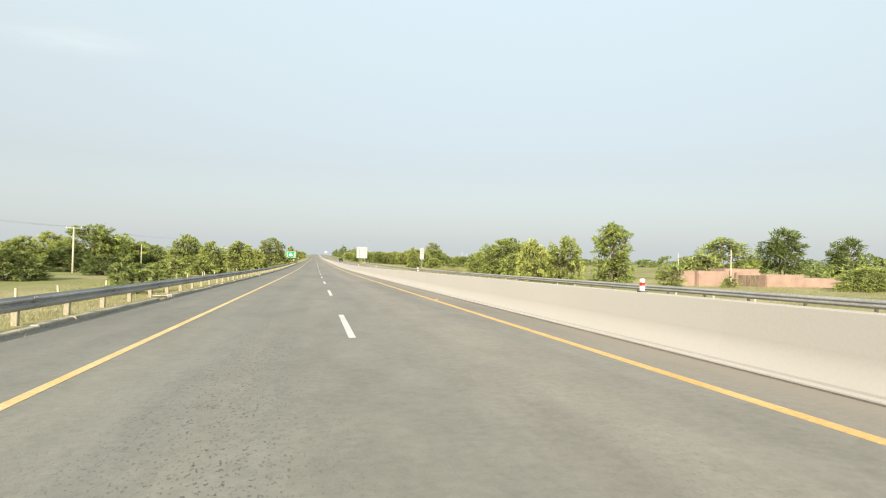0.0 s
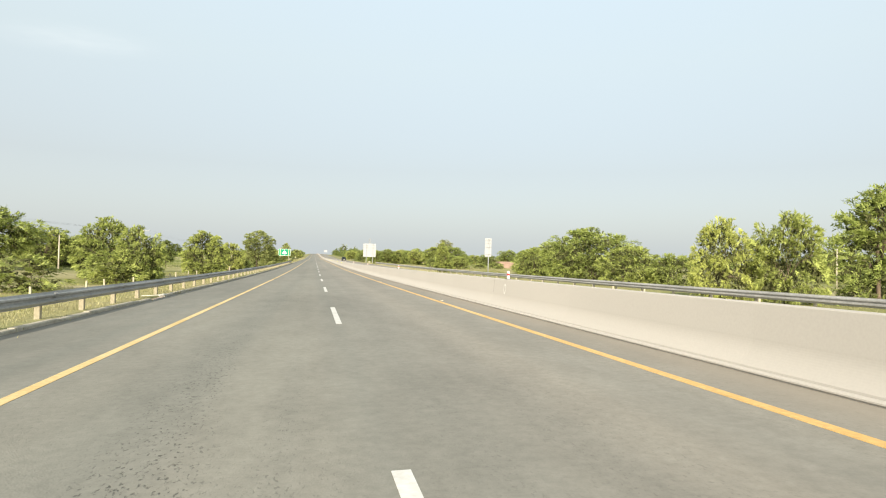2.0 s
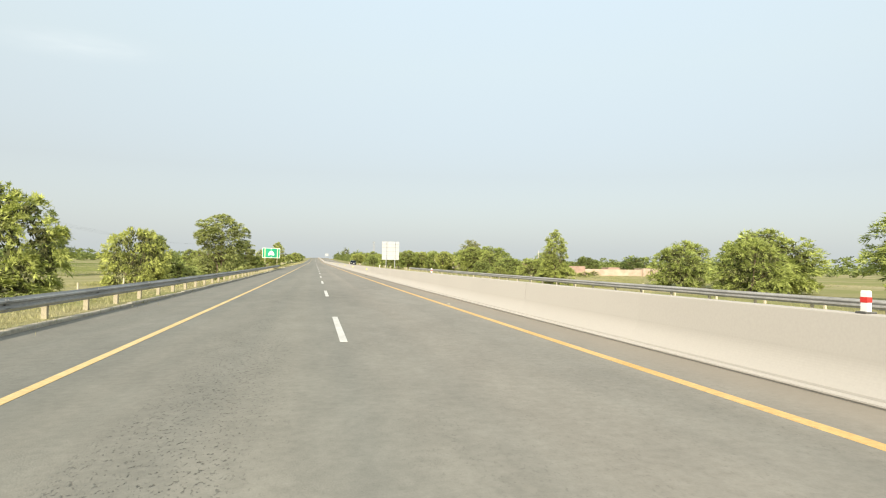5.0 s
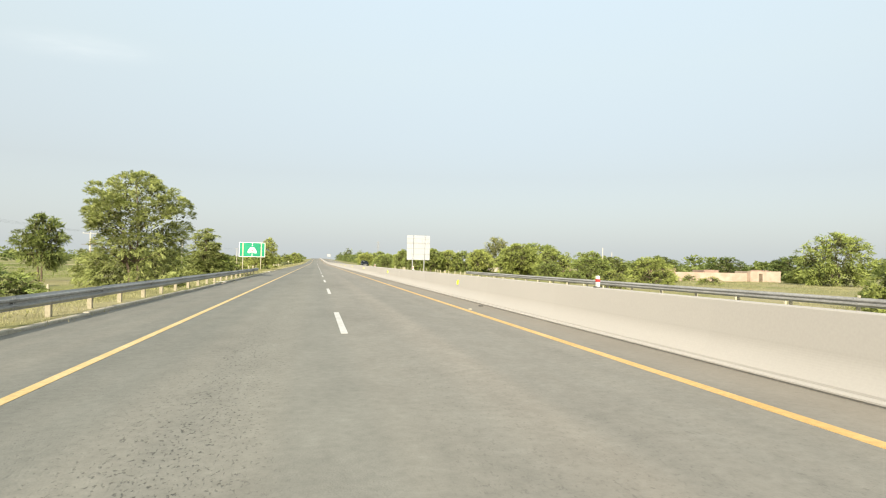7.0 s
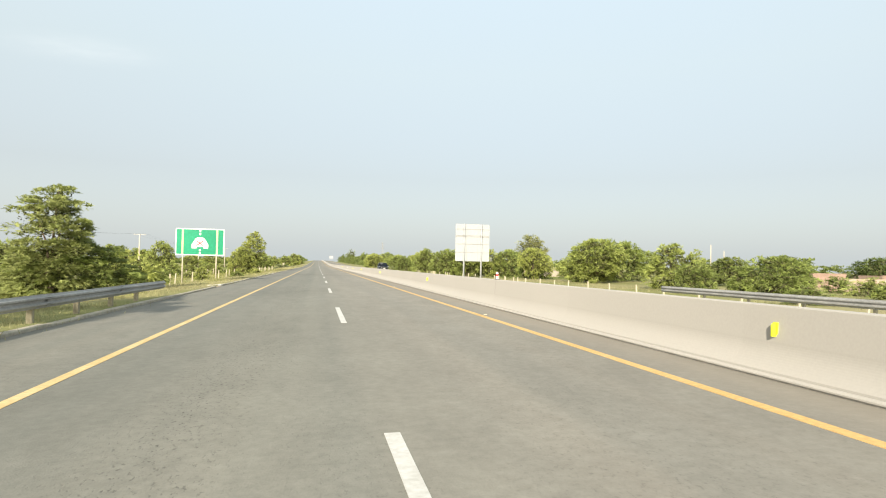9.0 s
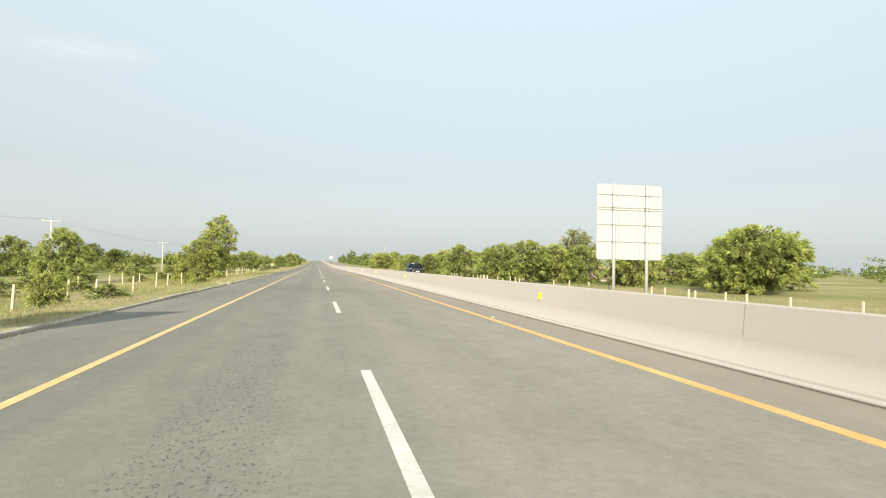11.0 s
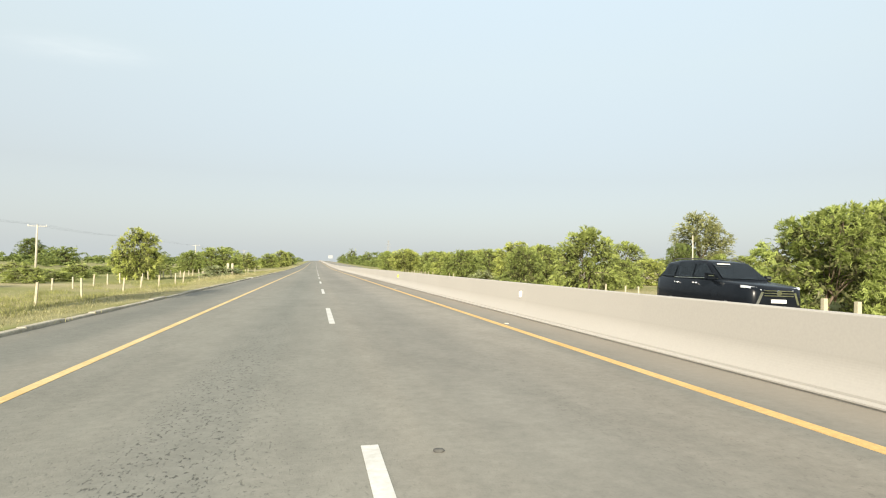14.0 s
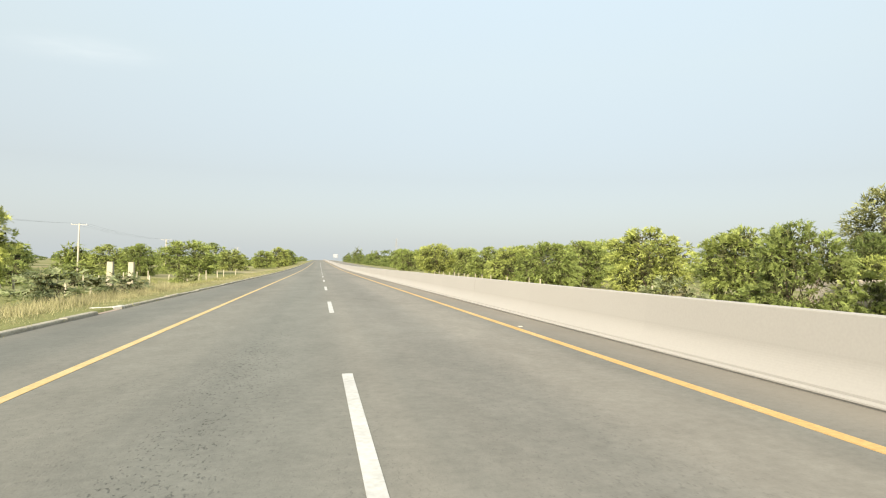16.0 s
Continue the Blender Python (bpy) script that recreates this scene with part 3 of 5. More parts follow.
BAR = barrier_outline()
FACE = [q for q in BAR if 0.08 < q[1] < 0.88 and q[0] < 5.2]
BAR_LEN = 5.98
barrier = thing("median_barrier", "long pale concrete median barrier with sloping foot and open joints", "barrier", kind="structure")
bm = extruded(bmesh.new(), BAR, 0.0005, BAR_LEN - 0.0005)
bar_mesh = mesh_of("barrier_segment", bm, CONCRETE)
for k in range(90):
    y = -40 + BAR_LEN * k
    part("barrier_segment", bar_mesh, None, barrier, m=along(y))
seal = [(x - 0.002, z) for x, z in FACE if z > 0.42]
seal_mesh = mesh_of("joint_seal", extruded(bmesh.new(), [(x + 0.02, z) for x, z in reversed(seal)] + seal, -0.008, 0.008), SEAL)
for k in range(2, 90, 5):
    part("joint_seal", seal_mesh, None, barrier, "grey sealed joint", along(-40 + BAR_LEN * k))
bm = bmesh.new()
prev = None
for y in stations(-40 + BAR_LEN * 90 + 0.01, 1500, 10):
    row = [bm.verts.new((x, y, rise(y) + z)) for x, z in BAR]
    if prev:
        for i in range(len(BAR) - 1):
            bm.faces.new((prev[i], prev[i + 1], row[i + 1], row[i]))
    prev = row
part("barrier_run", bm, CONCRETE, barrier)

# painted rings on the barrier's face
for y in (60.5, 191.7, 272.4):
    bm = bmesh.new()
    ri, ro = [], []
    for k in range(24):
        a = 6.28318 * k / 24
        for lst, s in ((ri, 0.62), (ro, 1.0)):
            yy, zz = 0.12 * s * math.cos(a), 0.60 + 0.165 * s * math.sin(a) * (0.97 + 0.05 * math.sin(3 * a))
            lst.append(bm.verts.new((np.interp(zz, [q[1] for q in FACE], [q[0] for q in FACE]) - 0.004, yy, zz)))
    for k in range(24):
        bm.faces.new((ri[k], ro[k], ro[(k + 1) % 24], ri[(k + 1) % 24]))
    part("painted_ring", bm, WHITE_LINE, barrier, "white painted ring", along(y))

# kerb of single stones along the hard shoulder
kerb = thing("kerb", "low weathered concrete kerb along the hard shoulder", "kerb", kind="structure")
stone = mesh_of("kerbstone", box(bmesh.new(), -0.10, 0.10, 0.006, 2.084, -0.2, 0.08, 0.018), KERB)
rnd = random.Random(4)
SKEWED = {19: (-0.02, 1.5), 52: (0.03, -2), 119: (-0.03, -2), 176: (0.03, 1.5)}
for k in range(230):
    if k in (24, 44, 103, 122, 144, 183):      # open at the drain inlets
        continue
    y = -25 + 2.09 * k
    dx, turn = SKEWED.get(k, (rnd.uniform(-0.012, 0.012), rnd.uniform(-0.4, 0.4)))
    part("kerbstone", stone, None, kerb, m=along(y, LEFT_EDGE - 0.11 + dx, deck(LEFT_EDGE, y) - rise(y) + rnd.uniform(-0.025, 0.01)) @ pose(0, 0, 0, 0, rnd.uniform(-1.5, 1.5), turn))
bm = bmesh.new()
prev = None
for y in stations(-25 + 2.09 * 230, 1400, 15):
    row = [bm.verts.new((x, y, deck(LEFT_EDGE, y) + z)) for x, z in ((LEFT_EDGE, -0.2), (LEFT_EDGE - 0.01, 0.12), (LEFT_EDGE - 0.28, 0.12), (LEFT_EDGE - 0.29, -0.2))]
    if prev:
        for i in range(3):
            bm.faces.new((prev[i], prev[i + 1], row[i + 1], row[i]))
    prev = row
part("kerb_run", bm, KERB, kerb)


def drain_inlet(y):
    """A gap in the kerb with a sloping apron and a white-painted flared end stone."""
    z = deck(LEFT_EDGE, y) - rise(y)
    t = thing("drain_inlet", "kerb drain inlet with grey apron and white-painted flared stone", "drain inlet", along(y, LEFT_EDGE, z), "drain inlets along the kerb")
    bm = boxed(-1.1, 0.0, -2.1, -0.1, -0.3, 0.01)
    for v in bm.verts:
        if v.co.z > 0 and v.co.x > -0.1:
            v.co.z = 0.004
    part("apron", bm, MUD, t)
    bm = bmesh.new()
    path = [(0.0, 0.22), (-0.03, -0.02), (-0.16, -0.24), (-0.42, -0.38), (-0.80, -0.42)]
    rows = []
    for i, (px, py) in enumerate(path):
        ax, ay = path[max(0, i - 1)]
        bx, by = path[min(len(path) - 1, i + 1)]
        d = math.hypot(bx - ax, by - ay)
        nx, ny = (by - ay) / d, -(bx - ax) / d
        top = 0.11 - 0.012 * i
        rows.append([bm.verts.new((px + nx * w, py + ny * w, h)) for w, h in ((0.0, -0.15), (0.0, top - 0.02), (0.03, top), (0.17, top), (0.2, top - 0.02), (0.2, -0.15))])
    for a, b in zip(rows, rows[1:]):
        for i in range(5):
            bm.faces.new((a[i], a[i + 1], b[i + 1], b[i]))
    bm.faces.new(rows[0])
    bm.faces.new(rows[-1][::-1])
    bmesh.ops.recalc_face_normals(bm, faces=bm.faces)
    part("flared_stone", bm, CREAM_PAINT, t, "white-painted flared stone")


for y in (27.35, 69.1, 192.4, 232.07, 278.1, 359.6):
    drain_inlet(y)

# a bitumen stain in the lane and a scuff of paint on the shoulder
bm = bmesh.new()
ring = [bm.verts.new((2.28 + 0.47 * math.cos(a) * (1 + 0.15 * math.sin(3 * a)), 334.75 + 0.2 * math.sin(a) * (1 + 0.2 * math.sin(2 * a + 1)), 0.0)) for a in (6.28318 * k / 26 for k in range(26))]
for v in ring:
    v.co.z = deck(v.co.x, v.co.y) + 0.002
bm.faces.new(ring)
part("bitumen_stain", bm, BITUMEN, road, "dark bitumen stain")
bm = bmesh.new()
for dx, y0, y1, w in ((0.0, 102.2, 102.9, 0.07), (0.12, 102.5, 103.3, 0.05), (0.25, 102.9, 103.6, 0.04)):
    x = -5.15 + dx
    bm.faces.new([bm.verts.new((px, py, deck(px, py) + 0.004)) for px, py in ((x, y0), (x + w, y0 + 0.1), (x + w * 1.5 + 0.2, y1), (x + 0.2, y1 - 0.1))])
part("paint_scuff", bm, WHITE_LINE, road, "faint white paint scuff")




def clod(x, y, r, seed):
    """A dark lump of dropped earth or rubber."""
    bm = bmesh.new()
    bmesh.ops.create_icosphere(bm, subdivisions=2, radius=r)
    for v in bm.verts:
        k = 1 + 0.35 * noise.noise(v.co * (2.2 / r) + Vector((seed, 0, 0)))
        v.co = Vector((v.co.x * k * 1.5, v.co.y * k, max(v.co.z * k * 0.7, -0.3 * r)))
    ob = new("clod", mesh_of("clod", bm, RUBBER))
    ob.matrix_basis = Matrix.Translation((x, y, deck(x, y) + 0.3 * r))
    return tagged(ob, "dark lump of dropped earth on the asphalt", "clod", "clods on the road")


clod(4.55, 168.2, 0.05, 1)
clod(-3.6, 91.9, 0.05, 2)
clod(0.4, 301.6, 0.03, 3)

# ---- road furniture ----
W_FRONT = [(0.0, 0.0), (0.012, 0.035), (0.075, 0.07), (0.075, 0.105), (0.02, 0.14), (0.02, 0.172), (0.075, 0.207), (0.075, 0.242), (0.012, 0.277), (0.0, 0.312)]


def guard_rail(label, x, side, y0, y1, pitch, stagger, paint, wide=0.065):
    """Steel beam of W section on posts. side: +1 when its face looks towards +x."""
    rail = thing("guard_rail", label, "guard rail")
    outline = [(side * u, z) for u, z in W_FRONT] + [(side * (u - 0.006), z) for u, z in reversed(W_FRONT)]
    n = int((y1 - y0) / (2 * pitch))
    step = 2 * pitch
    bm = extruded(bmesh.new(), outline, 0.0, step + 0.25)
    for dy in (0.06, 0.18):
        for z in (0.05, 0.262):
            box(bm, side * 0.03, side * 0.056, dy - 0.016, dy + 0.016, z - 0.016, z + 0.016)
    box(bm, side * 0.018, side * 0.042, 0.10, 0.15, 0.135, 0.177)
    beam = mesh_of("beam", bm, STEEL)
    post = mesh_of("post", box(bmesh.new(), -wide, wide, -wide, wide, -0.75, 0.60, 0.012), paint)
    block = mesh_of("spacer", box(bmesh.new(), -0.05, 0.05, -0.05, 0.05, 0.42, 0.62, 0.006), STEEL)
    ground_z = CROSS * (BASE_L - x if x < 0 else x - BASE_R)
    r = random.Random(int(y1))
    for k in range(n):
        y = y0 + step * k
        part("beam", beam, None, rail, m=along(y, x, 0.395 - ground_z + (0.004 if k % 2 else 0.0)))
        for j in (0, 1):
            yy = y + pitch * j + stagger
            p = part("post", post, None, rail, m=along(yy, x - side * 0.17 + r.uniform(-0.02, 0.02), -ground_z + r.uniform(-0.03, 0.02)) @ pose(0, 0, 0, r.uniform(-1, 1), r.uniform(-1.2, 1.2), 0))
            part("spacer", block, None, p, m=Matrix.Translation((side * 0.115, 0, 0)))
    bm = extruded(bmesh.new(), [(side * (u * 0.5), z) for u, z in W_FRONT] + [(side * (u * 0.5 - 0.006), z) for u, z in reversed(W_FRONT)], 0.0, 0.55)
    for v in bm.verts:
        v.co.x -= side * 0.35 * v.co.y * v.co.y
    part("end_terminal", bm, STEEL, rail, "flared steel end", m=along(y0 + step * n + 0.2, x, 0.395 - ground_z))
    return rail


guard_rail("dull galvanised steel guard rail on cream posts beside the kerb", -6.84, 1, -23.45, 219.0, 2.75, -0.3, RAIL_POST)
guard_rail("dull galvanised steel guard rail along the opposite carriageway", 17.1, -1, -19.6, 221.0, 3.0, 0.2, KERB, 0.05)


def marker_post(y):
    """White plastic marker with a red band, standing on the barrier."""
    t = thing("marker_post", "white plastic marker post with a red band on the barrier", "marker post", along(y, 5.21, 0.888), "marker posts on the barrier")
    part("body", extruded(bmesh.new(), rounded(-0.03, 0.03, 0.0, 0.25, 0.022), -0.04, 0.04), WHITE_PLASTIC, t)
    part("band", boxed(-0.033, 0.033, -0.043, 0.043, 0.12, 0.18), RED, t, "red reflective band")
    part("foot", boxed(-0.075, 0.075, -0.07, 0.07, 0.0, 0.025, bevel=0.008), RUBBER, t, "dark rubber foot")


for y in (10.3, 35.5, 60.6, 85.5, 111.0, 136.0, 161.3, 186.4, 211.4):
    marker_post(y)


def side_reflector(y, white=False):
    """A small shield-shaped reflector screwed to the barrier's face."""
    t = thing("barrier_reflector", ("white" if white else "lime yellow") + " plastic reflector fixed to the barrier's face", "reflector", along(y, 5.083, 0.50), "reflectors on the barrier")
    shape = [(-0.075, 0.0), (0.005, 0.0), (0.005, 0.13), (-0.002, 0.155), (-0.02, 0.172), (-0.05, 0.172), (-0.068, 0.155), (-0.075, 0.13)]
    part("face", extruded(bmesh.new(), shape, -0.012, 0.012), WHITE_PLASTIC if white else REFLECTOR, t)
    part("bracket", boxed(-0.02, 0.02, -0.035, 0.035, 0.03, 0.18), WHITE_PLASTIC if white else REFLECTOR, t)


for y in (173.6, 198.6, 223.7, 248.8, 273.6, 293.8, 338.8):
    side_reflector(y)
side_reflector(313.2, True)

# road studs outside the right edge line
bm = box(bmesh.new(), -0.05, 0.05, -0.045, 0.045, -0.01, 0.016, 0.01)
stud_mesh = mesh_of("road_stud", bm, CREAM)
for k in range(-1, 24):
    for x in (3.93,):
        y = 43.8 + 20.55 * k
        ob = new("road_stud", stud_mesh)
        ob.matrix_basis = along(y, x, deck(x, y) - rise(y) + 0.004)
        tagged(ob, "small white raised road stud beside the edge line", "road stud", "road studs along the edge lines")


def fence_post(x, y, h, lean=0.0, wide=0.066):
    bm = box(bmesh.new(), -wide, wide, -wide, wide, -0.5, h, 0.015)
    for v in bm.verts:
        if v.co.z > 0:
            v.co.x *= 0.86
            v.co.y *= 0.86
    ob = new("fence_post", mesh_of("fence_post", bm, FENCE))
    ob.matrix_basis = Matrix.Translation((x, y, bank(x, y))) @ pose(0, 0, 0, lean, lean * 0.6, 0)
    return tagged(ob, "short cream concrete fence post standing in grass", "fence post")


rnd = random.Random(11)
left_post = fence_post(-14.8, 285.7, 1.25)
left_post["group"] = "fence posts left of the road"
for y in (24, 30, 36, 43, 49, 62, 68, 75, 81, 88, 94, 100, 107, 113, 120, 127, 133, 140, 146, 152, 159, 165, 171, 178, 184, 190, 206, 209, 212, 215, 219, 222, 231, 234, 237, 240, 248, 254, 260, 266, 273, 279, 292, 298, 304, 309.8, 318.4, 326, 333, 340.7, 347.1, 353.6, 360.0, 365.8, 371, 377, 383, 389, 396, 402, 409, 416, 424, 432, 440, 450):
    x = (-14.9 if y > 228 else -16.2) + rnd.uniform(-0.5, 0.5)
    low = 0.0 if y > 228 else -0.42
    copy_thing(left_post, Matrix.Translation((x, y, bank(x, y) + low + rnd.uniform(-0.12, 0.06))) @ pose(0, 0, 0, rnd.uniform(-3, 3), rnd.uniform(-4, 4), 0))
for k in range(44):
    y = 232 + 4.4 * k + rnd.uniform(-0.6, 0.6)
    x = -19.5 - 0.012 * (y - 240) + rnd.uniform(-0.3, 0.3)
    if rnd.random() < 0.35:
        continue
    copy_thing(left_post, Matrix.Translation((x, y, bank(x, y) + rnd.uniform(-0.35, -0.1))) @ pose(0, 0, 0, rnd.uniform(-3, 3), rnd.uniform(-4, 4), 0))
right_post = fence_post(24.0, 265.1, 1.3)
right_post["group"] = "fence posts right of the road"
for k in range(110):
    y = 22 + 4.2 * k + rnd.uniform(-0.3, 0.3)
    if abs(y - 265.1) < 1 or rnd.random() < 0.12 or 296 < y < 400:
        continue
    x = 24.0 + rnd.uniform(-0.25, 0.25)
    copy_thing(right_post, Matrix.Translation((x, y, bank(x, y) + rnd.uniform(-0.1, 0.08))) @ pose(0, 0, 0, rnd.uniform(-2, 2), rnd.uniform(-3, 3), 0))
for y in (267.2, 271, 275.5, 306.0, 308.0, 310.1, 315.4, 324.2, 326.2, 328.2, 340.0, 342.1, 346.1, 366.0, 381.0):
    x = 24.0 + rnd.uniform(-0.2, 0.2)
    copy_thing(right_post, Matrix.Translation((x, y, bank(x, y))) @ pose(0, 0, 0, rnd.uniform(-2, 2), rnd.uniform(-3, 3), 0))

thick_post = fence_post(24.0, 320.7, 1.35, wide=0.13)
thick_post["group"] = "fence posts right of the road"
copy_thing(thick_post, Matrix.Translation((24.0, 322.6, bank(24.0, 322.6))))

# pair of thick gate posts by the kerb
for x, y in ((-10.4, 371.0), (-10.3, 374.0)):
    ob = fence_post(x, y, 1.65, 0.5, 0.15)
    ob.name = "gate_post"
    tagged(ob, "thick cream concrete gate post above dry grass", "gate post", "pair of gate posts")


# ---- signs ----
def sign_back(x0, x1, z0, z1, y, cols, label, posts, ribs, seams):
    """A large sign seen from behind: panel, ribs and posts."""
    t = thing("sign_board", label, "road sign", Matrix.Translation((0, y, rise(y))))
    part("panel", plate(bmesh.new(), rounded(x0, x1, z0, z1, 0.12 if x1 - x0 > 2 else 0.04), 0.0, 0.012), SIGN_BACK, t)
    for f in ribs:
        z = z0 + (z1 - z0) * f
        part("rib", boxed(x0 + 0.04, x1 - 0.04, -0.03, 0.0, z - 0.022, z + 0.022), SIGN_SEAM, t, "grey stiffening rib")
    for f in seams:
        x = x0 + (x1 - x0) * f
        part("seam", boxed(x - 0.012, x + 0.012, -0.006, 0.0, z0 + 0.05, z1 - 0.05), SIGN_SEAM, t, "narrow panel seam")
    for x, r in posts:
        g = bank(x, y) - rise(y)
        p = part("post", tube(bmesh.new(), [(x, -0.03 - r, g - 0.4), (x, -0.03 - r, z1 + 0.02)], [r, r], 12), SIGN_BACK, t, "white round steel post", flat=False)
        for f in ribs:
            z = z0 + (z1 - z0) * f
            part("clamp", boxed(x - r - 0.012, x + r + 0.012, -0.05 - 2 * r, -0.028, z - 0.03, z + 0.03), SIGN_SEAM, p, "grey clamp")
    return t


sign_back(17.1, 21.75, 1.97, 6.9, 270.5, 3, "tall white back of a large road sign on two posts", ((18.25, 0.11), (20.6, 0.11)), (0.235, 0.46, 0.66, 0.69, 0.86), (0.33, 0.66))
sign_back(17.33, 18.05, 2.1, 4.1, 106.0, 2, "narrow white back of a two-panel road sign on one post", ((17.7, 0.045),), (0.12, 0.5, 0.7, 0.9), (0.46, 0.54))
sign_back(13.4, 18.2, 3.2, 6.6, 985.0, 2, "distant white sign board beside the rising road", ((14.0, 0.15), (17.6, 0.15)), (0.3, 0.7), (0.5,))


def green_sign(y):
    """Green board with a drawing of a road on it."""
    t = thing("green_road_sign", "green road sign with white border showing a road pictogram", "road sign", Matrix.Translation((0, y, rise(y))))
    x0, x1, z0, z1 = -11.88, -8.15, 1.76, 3.92
    part("panel", plate(bmesh.new(), rounded(x0, x1, z0, z1, 0.09), 0.0, 0.02), SIGN_WHITE, t)
    face = part("face", plate(bmesh.new(), rounded(x0 + 0.075, x1 - 0.075, z0 + 0.075, z1 - 0.075, 0.06), -0.004, 0.004), SIGN_GREEN, t, "green reflective sheet")
    for x in (x0 + 0.54, x1 - 0.56):
        part("stripe", boxed(x - 0.065, x + 0.065, -0.008, -0.002, z0 + 0.08, z1 - 0.08), SIGN_CREAM, face, "pale yellow stripe")
    cx = (x0 + x1) / 2 + 0.0
    for za, zb in ((z0 + 0.09, z0 + 0.24), (z0 + 0.34, z0 + 0.5), (z1 - 0.52, z1 - 0.34), (z1 - 0.24, z1 - 0.09)):
        part("dash", boxed(cx - 0.06, cx + 0.06, -0.008, -0.002, za, zb), SIGN_WHITE, face, "white dash")
    body = [(-0.62, 0.0), (-0.28, 0.0), (-0.24, 0.12), (0.24, 0.12), (0.28, 0.0), (0.62, 0.0), (0.64, 0.3), (0.52, 0.52), (0.36, 0.78), (0.22, 0.88), (-0.22, 0.88), (-0.36, 0.78), (-0.52, 0.52), (-0.64, 0.3)]
    sym = part("symbol", plate(bmesh.new(), [(cx + u, z0 + 0.56 + w) for u, w in body], -0.011, -0.003), SIGN_WHITE, face, "white vehicle-like symbol")
    for s in (1, -1):
        bm = boxed(-0.34, 0.34, -0.002, 0.002, -0.035, 0.035)
        part("bar", bm, RED, sym, "thin red bar", Matrix.Translation((cx, -0.014, z0 + 0.98)) @ pose(0, 0, 0, 0, 38 * s, 0))
    for x in (x0 + 0.56, x1 - 0.6):
        g = bank(x, y) - rise(y)
        part("post", tube(bmesh.new(), [(x, 0.08, g - 0.4), (x, 0.08, z1 - 0.1)], [0.055, 0.055], 10), CREAM, t, "cream round steel post", flat=False)
    return t


green_sign(244.0)


# ---- poles and wires ----
def utility_pole(x, y, top, arms=1, category_label="pale concrete utility pole with a cross-arm"):
    g = bank(x, y)
    t = thing("utility_pole", category_label, "utility pole", Matrix.Translation((x, y, g)), "utility poles")
    h = rise(y) + top - g
    fat = 1.0 if arms else 0.7
    part("pole", tube(bmesh.new(), [(0, 0, -0.5), (0, 0, h * 0.5), (0, 0, h)], [0.16 * fat, 0.135 * fat, 0.10 * fat], 9), WOOD, t, flat=False)
    for i in range(arms):
        z = h - 0.15 - 1.6 * i
        wide = 1.15 if i == 0 else 0.8
        arm = part("cross_arm", boxed(-wide, wide, -0.05, 0.05, z - 0.05, z + 0.05), STEEL, t, "steel cross-arm")
        for u in (-wide + 0.1, 0.0, wide - 0.1):
            part("insulator", tube(bmesh.new(), [(u, 0, z + 0.05), (u, 0, z + 0.12), (u, 0, z + 0.2)], [0.03, 0.06, 0.03], 7), WHITE_PLASTIC, arm, "white insulator")
    return (x, y, g + h)


LEFT_POLES = [(-37.0, 40.0, 5.9, 1), (-37.0, 103.0, 5.9, 1), (-36.0, 181.6, 6.6, 2), (-36.0, 256.0, 5.2, 1), (-36.5, 326.4, 6.6, 1), (-35.5, 384.0, 5.6, 1), (-36.0, 439.4, 6.5, 1), (-36.0, 492.5, 6.0, 1), (-36.0, 560.0, 6.0, 1), (-36.0, 620.0, 6.2, 1)]
tops = [utility_pole(*p) for p in LEFT_POLES]
utility_pole(-37.4, 142.0, 4.2, 0, "short pale concrete pole without a cross-arm")
for a, b in zip(tops, tops[1:]):
    w = thing("overhead_line", "three thin dark overhead wires between utility poles", "overhead wire")
    for u in (-1.05, 0.0, 1.05):
        pts = []
        for k in range(9):
            f = k / 8
            p = Vector(a).lerp(Vector(b), f)
            pts.append((p.x + u, p.y, p.z + 0.05 - 1.1 * 4 * f * (1 - f) * 0.5))
        part("wire", tube(bmesh.new(), pts, [0.006] * 9, 4), WIRE, w)
for x, y, top in ((78.7, 122.6, 4.7), (64.9, 86.7, 4.6), (70.0, 291.7, 6.1), (72.0, 290.7, 5.0), (52.0, 374.7, 6.4)):
    utility_pole(x, y, top, 0, "plain pale concrete pole beside the fields")


def lattice_tower(x, y, h):
    """A far power-line tower."""
    t = thing("transmission_tower", "distant grey steel lattice tower of a power line", "transmission tower", Matrix.Translation((x, y, bank(x, y))))
    for sx in (-1, 1):
        for sy in (-1, 1):
            part("leg", tube(bmesh.new(), [(3.0 * sx, 3.0 * sy, 0), (1.0 * sx, 1.0 * sy, h * 0.6), (0.35 * sx, 0.35 * sy, h)], [0.12, 0.1, 0.07], 5), STEEL, t)
    bm = bmesh.new()
    n = 9
    for i in range(n):
        f0, f1 = i / n, (i + 1) / n
        w0, w1 = 3.0 - 2.65 * min(1, f0 * 1.15), 3.0 - 2.65 * min(1, f1 * 1.15)
        for s in (-1, 1):
            tube(bm, [(-w0, s * w0, h * f0), (w1, s * w1, h * f1)], [0.05, 0.05], 4)
            tube(bm, [(w0, s * w0, h * f0), (-w1, s * w1, h * f1)], [0.05, 0.05], 4)
            tube(bm, [(s * w0, -w0, h * f0), (s * w1, w1, h * f1)], [0.05, 0.05], 4)
    part("bracing", bm, STEEL, t)
    for f, w in ((0.72, 5.0), (0.83, 4.2), (0.93, 3.4)):
        part("arm", tube(bmesh.new(), [(-w, 0, h * f), (0, 0, h * f + 0.7), (w, 0, h * f)], [0.06, 0.16, 0.06], 5), STEEL, t)


